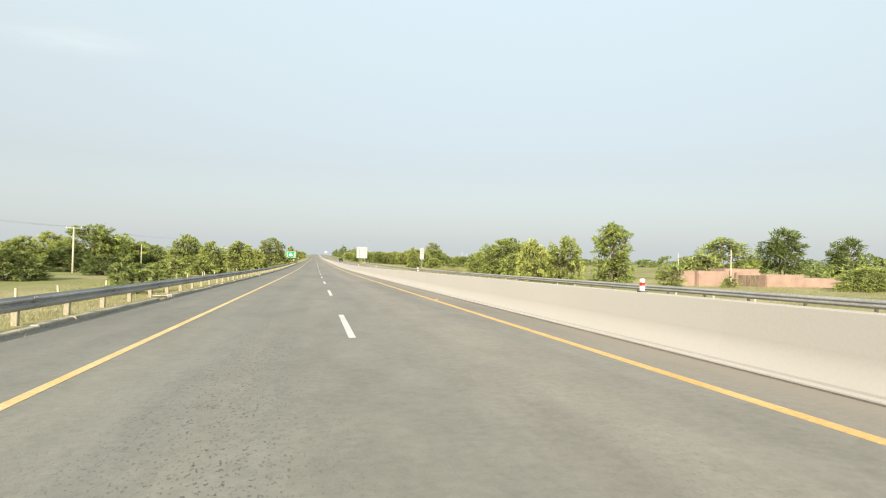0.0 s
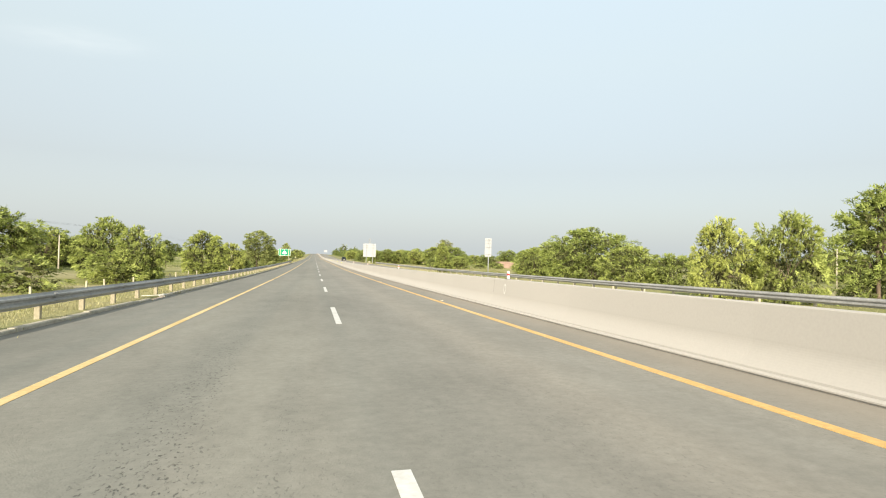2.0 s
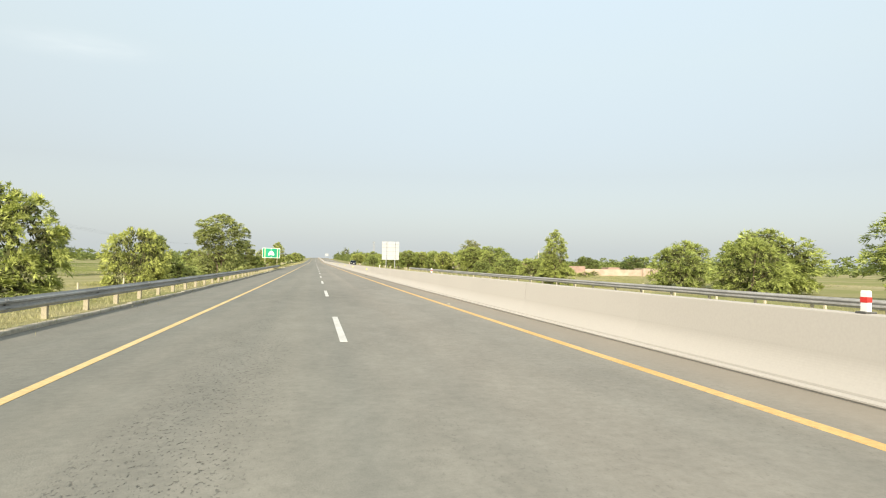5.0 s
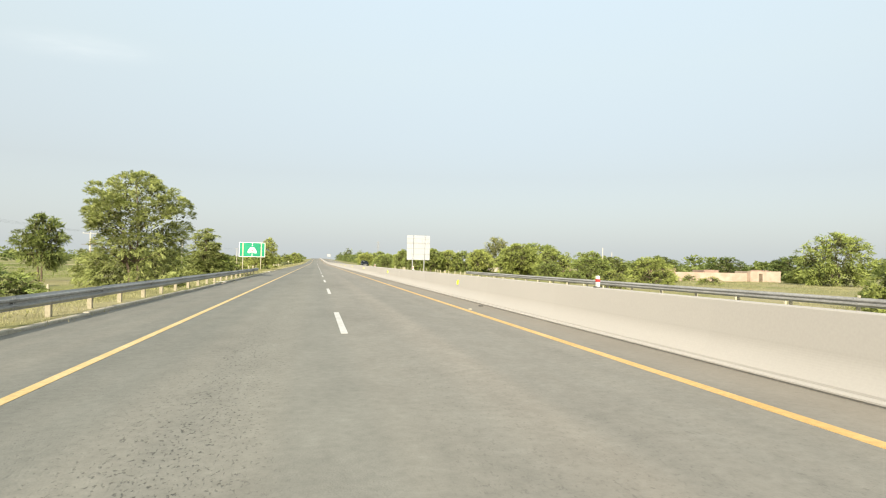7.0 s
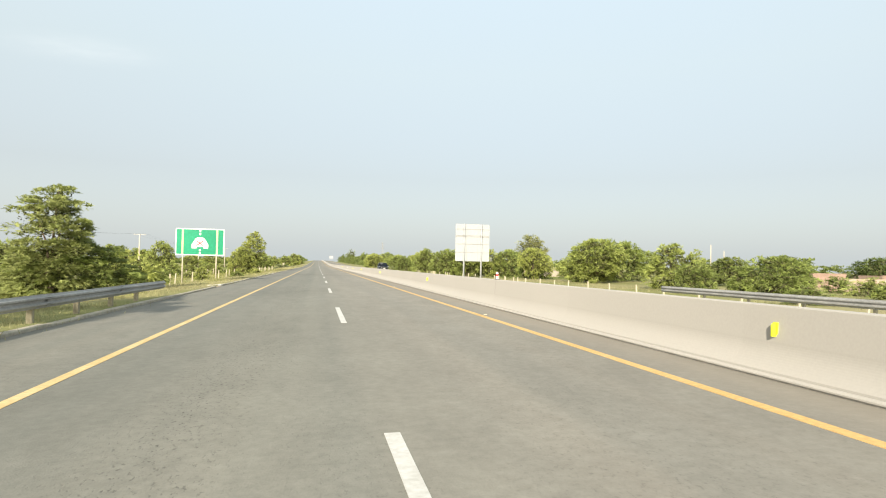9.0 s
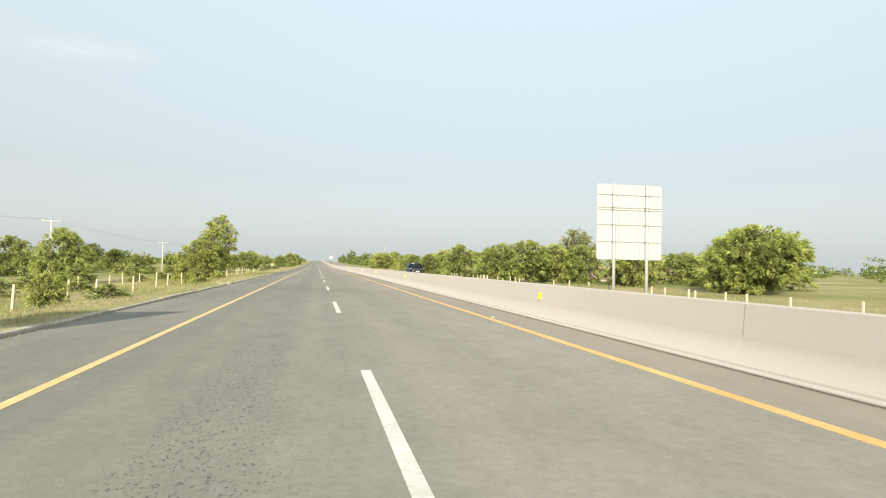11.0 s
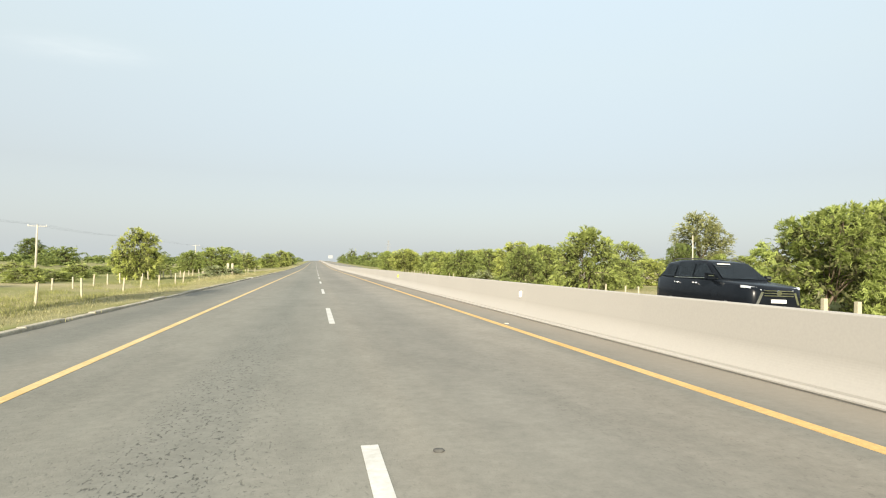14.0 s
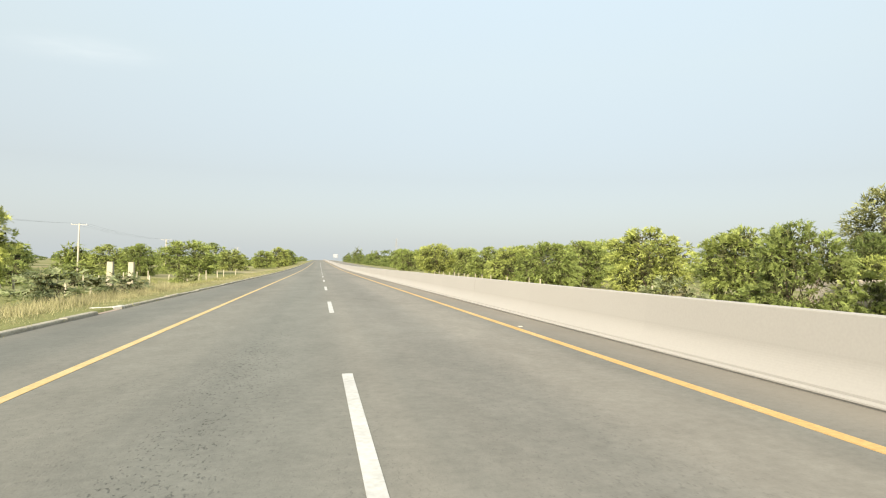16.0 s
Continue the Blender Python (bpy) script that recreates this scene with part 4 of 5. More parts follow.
lattice_tower(91.0, 1080.0, 35.0)


# ---- houses and walls beyond the fields ----
def wall_run(bm, pts, h, thick=0.25, base=-0.4):
    """Walls along a plan of points, each length a block."""
    for (xa, ya), (xb, yb) in zip(pts, pts[1:]):
        d = Vector((xb - xa, yb - ya, 0))
        n = Vector((-d.y, d.x, 0)).normalized() * thick / 2
        a, b = Vector((xa, ya, 0)), Vector((xb, yb, 0))
        vs = [bm.verts.new(p + Vector((0, 0, z))) for z in (base, h) for p in (a - n, b - n, b + n, a + n)]
        for f in ((0, 1, 2, 3), (4, 7, 6, 5), (0, 4, 5, 1), (1, 5, 6, 2), (2, 6, 7, 3), (3, 7, 4, 0)):
            bm.faces.new([vs[i] for i in f])
    return bm


def hut(parent, x, y, w, d, h, material, door=None, label=""):
    """A flat-roofed room with a parapet, a door and a window opening, on the -y side."""
    bm = bmesh.new()
    wall_run(bm, [(x, y), (x + w, y), (x + w, y + d), (x, y + d), (x, y)], h)
    room = part("room", bm, material, parent, label)
    part("roof", boxed(x - 0.1, x + w + 0.1, y - 0.1, y + d + 0.1, h - 0.25, h - 0.08), MUD, room, "flat mud roof")
    if door:
        part("door", boxed(x + door, x + door + 0.9, y - 0.16, y - 0.11, 0.0, min(1.9, h - 0.3)), BARK, room, "dark timber door")
    part("coping", boxed(x - 0.16, x + w + 0.16, y - 0.16, y + 0.16, h, h + 0.08), material, room, "brick coping")
    return room


def compound(name, label, x, y, build):
    g = bank(x, y)
    t = thing(name, label, "house", Matrix.Translation((x, y, g - 0.05)))
    build(t)
    return t


def brick_farm(t):
    hut(t, -7.4, 0.3, 2.3, 5.0, 2.5, BRICK)
    hut(t, -5.0, -0.6, 6.4, 4.5, 2.55, BRICK)
    part("yard_wall", wall_run(bmesh.new(), [(1.5, 2.4), (3.3, 2.6)], 1.5, 0.3), BRICK, t, "low broken brick yard wall")
    shed = hut(t, 3.4, 1.2, 4.4, 4.5, 2.35, BRICK)
    # dark panel and boards added for the shaded inside of an open front
    part("dark_front", boxed(3.5, 7.7, 1.02, 1.07, 0.0, 2.0), BARK, shed, "dark boarded panel standing for the shed's shaded opening")
    for k in range(7):
        part("dark_front_board", boxed(3.54 + 0.6 * k, 4.08 + 0.6 * k, 0.99, 1.02, 0.05, 1.95, bevel=0.01), BARK, shed)
    hut(t, 4.8, 6.0, 6.6, 4.0, 2.95, BRICK)
    hut(t, 7.9, -0.2, 7.0, 4.5, 2.15, BRICK)
    part("field_wall", wall_run(bmesh.new(), [(14.9, 0.0), (18.0, -0.4), (23.0, -1.2)], 1.75, 0.3), BRICK, t, "low brick field wall")


compound("brick_farmhouse", "low pink brick farmhouse with yard walls beyond the fence", 64.5, 88.0, brick_farm)


def long_farm(t):
    hut(t, 0.0, 0.0, 5.5, 5.0, 2.6, BRICK)
    part("yard_wall", wall_run(bmesh.new(), [(5.5, 0.4), (13.0, 0.8), (19.0, 0.4), (24.0, 0.9)], 1.95, 0.3), MUD, t, "long mud yard wall")
    hut(t, 13.5, 1.4, 3.4, 4.0, 2.45, BRICK)
    hut(t, 23.8, -0.2, 7.5, 5.0, 2.35, MUD, 2.0)


compound("brick_farmhouse", "pink brick farmhouse with a long mud yard wall", 69.0, 267.0, long_farm)


def far_farm(t):
    part("yard_wall", wall_run(bmesh.new(), [(0.0, 0.0), (10.0, 0.0), (11.5, 0.6)], 1.3, 0.3), MUD, t, "mud yard wall")
    hut(t, 10.5, 0.0, 5.5, 5.0, 2.3, MUD)
    part("long_wall", wall_run(bmesh.new(), [(16.0, 0.6), (22.0, 0.4)], 1.9, 0.3), MUD, t, "mud wall")
    hut(t, 21.5, 0.0, 9.5, 5.0, 2.5, BRICK, 3.0)


compound("mud_farmhouse", "far mud and brick farm buildings behind fields", 90.0, 290.0, far_farm)


def plaster_farm(t):
    hut(t, 0.0, 0.0, 3.6, 4.0, 3.0, MUD)
    part("yard_wall", wall_run(bmesh.new(), [(0.5, -1.0), (9.5, -0.6)], 1.75, 0.28), PLASTER, t, "pale plastered yard wall")


compound("plastered_farmhouse", "small farm building behind a pale plastered wall", 52.6, 345.0, plaster_farm)


def shed_row(t):
    hut(t, 0.0, 0.0, 5.5, 4.0, 2.05, PLASTER, 3.8)
    hut(t, 17.0, -1.0, 4.2, 4.0, 2.6, PLASTER)
    hut(t, 41.0, 2.0, 7.0, 4.0, 3.3, BRICK)


compound("farm_sheds", "pale plastered farm sheds under the trees", 66.0, 410.0, shed_row)
compound("small_shed", "small pale shed behind roadside bushes", 32.6, 372.0, lambda t: hut(t, 0, 0, 3.6, 3.0, 2.0, PLASTER))
g = bank(-32, 158)
t = thing("white_wall", "short white plastered wall in the field", "wall", Matrix.Translation((-33.4, 158, g)))
part("wall", wall_run(bmesh.new(), [(0, 0), (3.3, 0.4)], 1.75, 0.25), PLASTER, t)
part("coping", boxed(-0.1, 3.4, -0.2, 0.6, 1.75, 1.80), PLASTER, t)
g = bank(-27, 125)
t = thing("white_wall", "short white plastered wall behind roadside trees", "wall", Matrix.Translation((-27.9, 125, g)))
part("wall", wall_run(bmesh.new(), [(0, 0), (2.6, 0.0)], 2.1, 0.25), PLASTER, t)
part("coping", boxed(-0.1, 2.7, -0.16, 0.16, 2.1, 2.16), PLASTER, t)


# ---- the car on the opposite carriageway ----
def loft(bm, rings):
    vs = [[bm.verts.new(p) for p in r] for r in rings]
    n = len(rings[0])
    for a, b in zip(vs, vs[1:]):
        for i in range(n):
            bm.faces.new((a[i], a[(i + 1) % n], b[(i + 1) % n], b[i]))
    bm.faces.new(vs[0][::-1])
    bm.faces.new(vs[-1])
    return bm


def sport_utility_car(x, y):
    """A large five-door car, front towards -y."""
    car = thing("car", "black sport utility car with chrome grille bars", "car", Matrix.Translation((x, y, deck(x, y))) @ Matrix.Rotation(math.atan(CROSS), 4, "Y"))

    def ring(yy, hw, z0, z1, c=0.10, tuck=0.04):
        return [(-hw + tuck, yy, z0), (hw - tuck, yy, z0), (hw, yy, z0 + c), (hw, yy, (z0 + z1) / 2), (hw - 0.03, yy, z1 - c * 0.6), (hw - c, yy, z1), (-hw + c, yy, z1), (-hw + 0.03, yy, z1 - c * 0.6), (-hw, yy, (z0 + z1) / 2), (-hw, yy, z0 + c)]

    bm = loft(bmesh.new(), [ring(-2.40, 0.68, 0.42, 0.86), ring(-2.33, 0.80, 0.34, 1.0), ring(-2.15, 0.90, 0.30, 1.07), ring(-1.6, 0.925, 0.30, 1.13), ring(-1.0, 0.93, 0.30, 1.19), ring(0.0, 0.93, 0.30, 1.21), ring(1.2, 0.93, 0.30, 1.24), ring(2.1, 0.915, 0.32, 1.26), ring(2.33, 0.86, 0.38, 1.22), ring(2.39, 0.78, 0.5, 1.12)])
    body = part("body", bm, CAR_PAINT, car, flat=False)

    def roof_ring(yy, hb, ht, z0, z1):
        return [(-hb, yy, z0), (hb, yy, z0), (hb - (hb - ht) * 0.5, yy, z0 + (z1 - z0) * 0.55), (ht, yy, z1 - 0.05), (ht - 0.1, yy, z1), (-ht + 0.1, yy, z1), (-ht, yy, z1 - 0.05), (-hb + (hb - ht) * 0.5, yy, z0 + (z1 - z0) * 0.55)]

    cab = bmesh.new()
    rings = [roof_ring(-1.08, 0.86, 0.80, 1.14, 1.2), roof_ring(-0.28, 0.87, 0.70, 1.14, 1.74), roof_ring(0.3, 0.87, 0.70, 1.14, 1.81), roof_ring(1.2, 0.87, 0.69, 1.16, 1.81), roof_ring(1.95, 0.86, 0.66, 1.18, 1.74), roof_ring(2.3, 0.84, 0.62, 1.2, 1.24)]
    part("cabin", loft(cab, rings), CAR_PAINT, car, flat=False)
    # glass, a little proud of the cabin
    bm = bmesh.new()
    bm.faces.new([bm.verts.new(p) for p in ((-0.76, -1.055, 1.225), (0.76, -1.055, 1.225), (0.645, -0.345, 1.70), (-0.645, -0.345, 1.70))])
    bmesh.ops.solidify(bm, geom=bm.faces[:], thickness=0.012)
    part("windscreen", bm, CAR_GLASS, car, "dark windscreen", Matrix.Translation((0, -0.012, 0.016)))
    part("sun_strip", boxed(-0.55, -0.1, -0.46, -0.44, 1.645, 1.675), SIGN_WHITE, car, "pale strip on the windscreen", Matrix.Translation((0, -0.03, 0.02)))
    for s in (-1, 1):
        for ya, yb, za, zb, top in ((-0.82, 0.22, -0.24, 0.22, 1.70), (0.28, 1.2, 0.28, 1.16, 1.72), (1.28, 2.02, 1.26, 1.74, 1.68)):
            bm = bmesh.new()
            bm.faces.new([bm.verts.new(p) for p in ((s * 0.868, ya, 1.25), (s * 0.868, yb, 1.27), (s * 0.742, zb, top), (s * 0.742, za, top))])
            bmesh.ops.solidify(bm, geom=bm.faces[:], thickness=0.01)
            part("side_window", bm, CAR_GLASS, car, "dark side window", Matrix.Translation((s * 0.012, 0, 0)))
        part("window_trim", boxed(s * 0.868, s * 0.885, -0.95, 1.25, 1.225, 1.245), CHROME, car, "thin chrome window trim")
        m = part("mirror", boxed(s * 0.90, s * 1.10, -0.85, -0.70, 1.20, 1.36, bevel=0.03), CAR_PAINT, car)
        part("mirror_cap", boxed(s * 0.92, s * 1.105, -0.858, -0.82, 1.29, 1.32), CHROME, m, "chrome mirror strip")
        for yy in (-0.02, 0.98):
            part("door_handle", boxed(s * 0.925, s * 0.955, yy, yy + 0.17, 1.06, 1.085, bevel=0.008), CHROME, car, "chrome door handle")
        part("headlight", loft(bmesh.new(), [[(s * 0.50, -2.37, 0.95), (s * 0.86, -2.24, 1.0), (s * 0.86, -2.2, 1.06), (s * 0.52, -2.30, 1.01)], [(s * 0.50, -2.2, 0.94), (s * 0.89, -2.0, 1.0), (s * 0.89, -2.0, 1.07), (s * 0.52, -2.2, 1.02)]]), LAMP_GLASS, car, "slim clear headlight")
        part("fog_surround", loft(bmesh.new(), [[(s * 0.48, -2.435, 0.90), (s * 0.56, -2.425, 0.90), (s * 0.70, -2.40, 0.56), (s * 0.62, -2.41, 0.56)], [(s * 0.48, -2.3, 0.90), (s * 0.56, -2.3, 0.90), (s * 0.70, -2.3, 0.56), (s * 0.62, -2.3, 0.56)]]), CHROME, car, "slanting chrome bumper bar")
        for yy in (-1.42, 1.38):
            w = part("wheel", tube(bmesh.new(), [(s * 0.66, yy, 0.37), (s * 0.70, yy, 0.37), (s * 0.88, yy, 0.37), (s * 0.92, yy, 0.37)], [0.33, 0.37, 0.37, 0.33], 28), RUBBER, car, "black tyre", flat=False)
            part("rim", tube(bmesh.new(), [(s * 0.88, yy, 0.37), (s * 0.928, yy, 0.37)], [0.25, 0.23], 20), CHROME, w, "silver alloy rim")
        part("roof_rail", tube(bmesh.new(), [(s * 0.62, -0.1, 1.79), (s * 0.62, 0.2, 1.85), (s * 0.62, 1.5, 1.85), (s * 0.62, 1.8, 1.78)], [0.018] * 4, 6), RUBBER, car, "dark roof rail")
    for z, w in ((0.80, 0.47), (0.87, 0.47), (0.94, 0.47)):
        part("grille_bar", boxed(-w, w, -2.44, -2.38, z - 0.014, z + 0.014), CHROME, car, "chrome grille bar")
    part("badge", tube(bmesh.new(), [(0, -2.43, 0.88), (0, -2.45, 0.88)], [0.085, 0.08], 16), CHROME, car, "plain oval chrome badge")
    part("number_plate", boxed(-0.24, 0.24, -2.445, -2.42, 0.60, 0.70), SIGN_WHITE, car, "blank white number plate")
    return car


sport_utility_car(12.1, 314.2)


# ---- trees ----
def lobes_in(profile, count, seed, flat=0.6):
    """Places of leaf clumps in a crown 1 wide and 1 high, with bulges and gaps."""
    r = np.random.RandomState(seed)
    out = []
    bulge = [(r.uniform(0, 6.283), r.uniform(0.1, 0.95), r.uniform(-0.13, 0.13)) for _ in range(9)]
    while len(out) < count:
        z = r.uniform(0.02, 1.0)
        a = r.uniform(0, 6.283)
        edge = np.interp(z, profile[0], profile[1])
        for ba, bz, amp in bulge:
            d = (math.cos(a - ba) - 1) * 1.6 - ((z - bz) / 0.2) ** 2
            edge *= 1 + amp * math.exp(d)
        f = r.uniform(0, 1) ** 0.32
        if r.uniform() < edge / 0.5 + 0.1:
            out.append((0.5 * 2 * edge * f * math.cos(a), 0.5 * 2 * edge * f * math.sin(a), z, edge * f))
    return np.array(out)


def unit(v):
    return v / (np.linalg.norm(v, axis=1)[:, None] + 1e-6)


def crown_mesh(name, profile, lobes, sprays, per, seed, material, w, h, spray, base=0.0):
    """Boughs that carry flat drooping sprays, each spray a feather of small leaves; twigs inside are coloured dark as
    the crown's inner shade.
    """
    r = np.random.RandomState(seed + 50)
    L = lobes_in(profile, lobes, seed)
    c = np.c_[L[:, 0] * w, L[:, 1] * w, base + L[:, 2] * (h - base)]
    n = lobes * sprays
    centre = np.repeat(c, sprays, axis=0)
    rad = np.repeat(r.uniform(0.6, 1.25, lobes), sprays)[:, None] * (0.80 / math.sqrt(lobes)) * (0.75 * w + 0.5 * h)
    out = unit(centre - np.array([0, 0, base + 0.25 * (h - base)]))
    u = unit(r.normal(size=(n, 3)) + out * 0.7 + np.array([0, 0, 0.2]))
    p = centre + u * rad * r.uniform(0.72, 1.1, (n, 1)) * np.array([1.1, 1.1, 0.66])
    size = spray * r.uniform(0.7, 1.35, (n, 1))
    d = unit(u * 0.45 + out * np.array([0.9, 0.9, 0.35]) + r.normal(size=(n, 3)) * 0.3 + np.array([0, 0, 0.02]))
    face = unit(np.array([0, 0, 0.55]) + out * 0.6 + u * 0.4 + r.normal(size=(n, 3)) * 0.28)
    side = unit(np.cross(d, face))
    face = np.cross(side, d)
    # the leaves of each spray
    k = n * per
    p, size, d, side, face = (np.repeat(q, per, axis=0) for q in (p, size, d, side, face))
    f = np.tile(np.linspace(-0.5, 0.5, per), n)[:, None] + r.uniform(-0.06, 0.06, (k, 1))
    hand = np.tile(np.where(np.arange(per) % 2, 1.0, -1.0), n)[:, None]
    swing = np.radians(r.uniform(22, 62, (k, 1))) * hand
    grow = unit(d * np.cos(swing) + side * np.sin(swing) + face * r.normal(size=(k, 1)) * 0.2)
    root = p + d * f * size - np.array([0, 0, 1.0]) * size * 0.28 * (f + 0.5) ** 2
    across = unit(np.cross(grow, face + r.normal(size=(k, 3)) * 0.22))
    ln = size * r.uniform(0.34, 0.6, (k, 1)) * math.sqrt(12.0 / per)
    wd = ln * r.uniform(0.12, 0.2, (k, 1))
    v = np.stack([root + across * wd, root + grow * ln - np.array([0, 0, 0.1]) * ln, root - across * wd], axis=1)
    # twigs and inner leaves, their dark colour standing for shade in the gaps
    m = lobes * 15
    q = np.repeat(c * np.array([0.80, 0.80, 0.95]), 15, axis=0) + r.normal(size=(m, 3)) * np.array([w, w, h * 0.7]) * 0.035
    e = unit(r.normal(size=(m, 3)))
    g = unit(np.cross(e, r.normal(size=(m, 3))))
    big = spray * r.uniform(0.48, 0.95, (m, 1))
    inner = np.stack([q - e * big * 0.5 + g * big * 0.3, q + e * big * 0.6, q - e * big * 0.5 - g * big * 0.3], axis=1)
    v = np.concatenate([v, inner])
    reach = np.percentile(np.hypot(v[:, 1, 0], v[:, 1, 1]), 98.5) / (0.52 * w)
    v[:, :, :2] /= reach
    v[:, :, 2] *= h * 1.015 / np.percentile(v[:, 1, 2], 99.9)
    v[:, :, 2] = np.maximum(v[:, :, 2], 0.02)
    me = blades_of(name, v, material, len(v))
    me.materials.append(TWIG_SHADE)
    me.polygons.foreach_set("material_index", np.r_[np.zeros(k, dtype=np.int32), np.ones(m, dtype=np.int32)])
    return me, c / np.array([reach, reach, 1.0])


def trunk_mesh(name, c, h, w, seed, fork=0.3, thick=0.02, stems=1):
    """Tapered stem and limbs that reach into the crown."""
    r = random.Random(seed)
    bm = bmesh.new()
    tops = []
    for k in range(stems):
        ox = (k - (stems - 1) / 2) * 0.05 * w
        top = Vector((ox * 2.2 + r.uniform(-0.03, 0.03) * w, r.uniform(-0.03, 0.03) * w, h * fork))
        r0 = thick * h * (1.0 if stems == 1 else 0.7)
        tube(bm, [(ox, 0, -0.4), (ox, 0, 0.0), (ox * 1.5 + 0.01 * w, 0.01 * w, h * fork * 0.5), top], [r0 * 1.35, r0 * 1.1, r0 * 0.9, r0 * 0.75], 8)
        tops.append((top, r0))
    for i in range(11):
        top, r0 = tops[i % stems]
        t = Vector(c[r.randrange(len(c))])
        if t.z < h * fork * 0.8:
            t.z = h * fork * r.uniform(1.0, 1.6)
        mid = top.lerp(t, 0.5) + Vector((r.uniform(-0.04, 0.04) * w, r.uniform(-0.04, 0.04) * w, 0.05 * h))
        tube(bm, [top - Vector((0, 0, h * fork * r.uniform(0.02, 0.35))), mid, t], [r0 * 0.55, r0 * 0.34, r0 * 0.1], 6)
    return mesh_of(name, bm, BARK, flat=False)


DOME = ([0, 0.1, 0.3, 0.55, 0.8, 0.92, 1.0], [0.30, 0.42, 0.49, 0.49, 0.38, 0.24, 0.08])
SKIRT = ([0, 0.08, 0.3, 0.6, 0.85, 0.94, 1.0], [0.38, 0.48, 0.50, 0.45, 0.31, 0.2, 0.06])
TALL = ([0, 0.1, 0.25, 0.45, 0.62, 0.8, 1.0], [0.40, 0.48, 0.46, 0.38, 0.40, 0.38, 0.12])
LOBED = ([0, 0.12, 0.3, 0.42, 0.6, 0.74, 0.9, 1.0], [0.42, 0.46, 0.40, 0.36, 0.48, 0.50, 0.34, 0.08])
ROUND = ([0, 0.15, 0.45, 0.75, 1.0], [0.22, 0.42, 0.5, 0.40, 0.08])
UMBRELLA = ([0, 0.3, 0.55, 0.8, 1.0], [0.12, 0.34, 0.5, 0.46, 0.16])

# kind: outline, leaf, width, height, lobes, leaves per lobe, leaf length, crown base, fork, trunk thickness, stems
SORTS = {
    "acacia": (DOME, LEAF_A, 10.0, 7.0, 200, 105, 0.30, 0.35, 0.25, 0.022, 2, 3),
    "spreading": (SKIRT, LEAF_A, 12.0, 6.5, 230, 105, 0.31, 0.2, 0.25, 0.022, 3, 17),
    "pale": (SKIRT, LEAF_C, 8.0, 6.0, 185, 100, 0.27, 0.15, 0.2, 0.02, 2, 29),
    "tall": (TALL, LEAF_A, 7.0, 9.0, 210, 105, 0.28, 0.25, 0.3, 0.02, 1, 41),
    "fine_tall": (TALL, LEAF_F, 4.4, 8.3, 210, 200, 0.17, 0.25, 0.3, 0.02, 1, 44),
    "fine_lobed": (LOBED, LEAF_F, 9.0, 9.3, 320, 165, 0.21, 0.4, 0.3, 0.02, 2, 57),
    "fine_high": (ROUND, LEAF_A, 4.6, 8.3, 210, 140, 0.17, 1.7, 0.3, 0.02, 1, 51),
    "fine_skirt": (SKIRT, LEAF_C, 6.0, 5.0, 230, 140, 0.17, 0.1, 0.2, 0.02, 2, 60),
    "round": (ROUND, LEAF_B, 5.5, 6.5, 105, 105, 0.29, 1.6, 0.35, 0.02, 2, 63),
    "great": (TALL, LEAF_D, 14.0, 14.0, 330, 110, 0.36, 0.8, 0.3, 0.03, 1, 77),
    "umbrella": (UMBRELLA, LEAF_A, 11.0, 7.5, 210, 105, 0.32, 0.7, 0.3, 0.024, 1, 83),
    "bush": (SKIRT, LEAF_C, 4.0, 2.4, 80, 90, 0.18, 0.02, 0.25, 0.02, 3, 91),
    "grey_bush": (DOME, LEAF_E, 4.0, 2.4, 50, 75, 0.22, 0.02, 0.25, 0.02, 3, 97),
    "broad": (DOME, LEAF_A, 17.0, 8.5, 420, 120, 0.32, 0.1, 0.22, 0.022, 3, 119),
    "dark": (SKIRT, LEAF_B, 10.0, 6.0, 190, 95, 0.32, 0.1, 0.25, 0.022, 2, 127),
    "far": (DOME, LEAF_B, 10.0, 7.0, 70, 34, 0.75, 0.3, 0.25, 0.022, 1, 103),
    "far_pale": (SKIRT, LEAF_A, 10.0, 6.0, 70, 34, 0.75, 0.2, 0.25, 0.022, 1, 109),
}
WORDS = {
    "acacia": "rounded thorn tree with feathery yellow-green foliage",
    "spreading": "broad thorn tree with feathery foliage down to the grass",
    "pale": "pale yellow-green thorn tree with low branches",
    "tall": "tall narrow thorn tree with feathery uneven crown",
    "fine_tall": "tall thorn tree with feathery uneven crown near the kerb",
    "fine_high": "tall thorn tree with a bushy crown on a bare stem",
    "fine_skirt": "thorn tree with yellow-green foliage down to the grass",
    "fine_lobed": "two-tiered thorn tree with a leaning feathery crown",
    "round": "small dark-leaved tree with a bare forked trunk",
    "great": "huge old grey-green shade tree behind the fields",
    "umbrella": "wide flat-topped thorn tree over grass",
    "bush": "low yellow-green bush in roadside grass",
    "grey_bush": "low grey-green broad-leaved bush in dry grass",
    "broad": "broad dense thorn tree with foliage down to the grass",
    "dark": "dense dark green field tree",
    "far": "distant dark green field tree",
    "far_pale": "distant light green field tree",
}
_made = {}


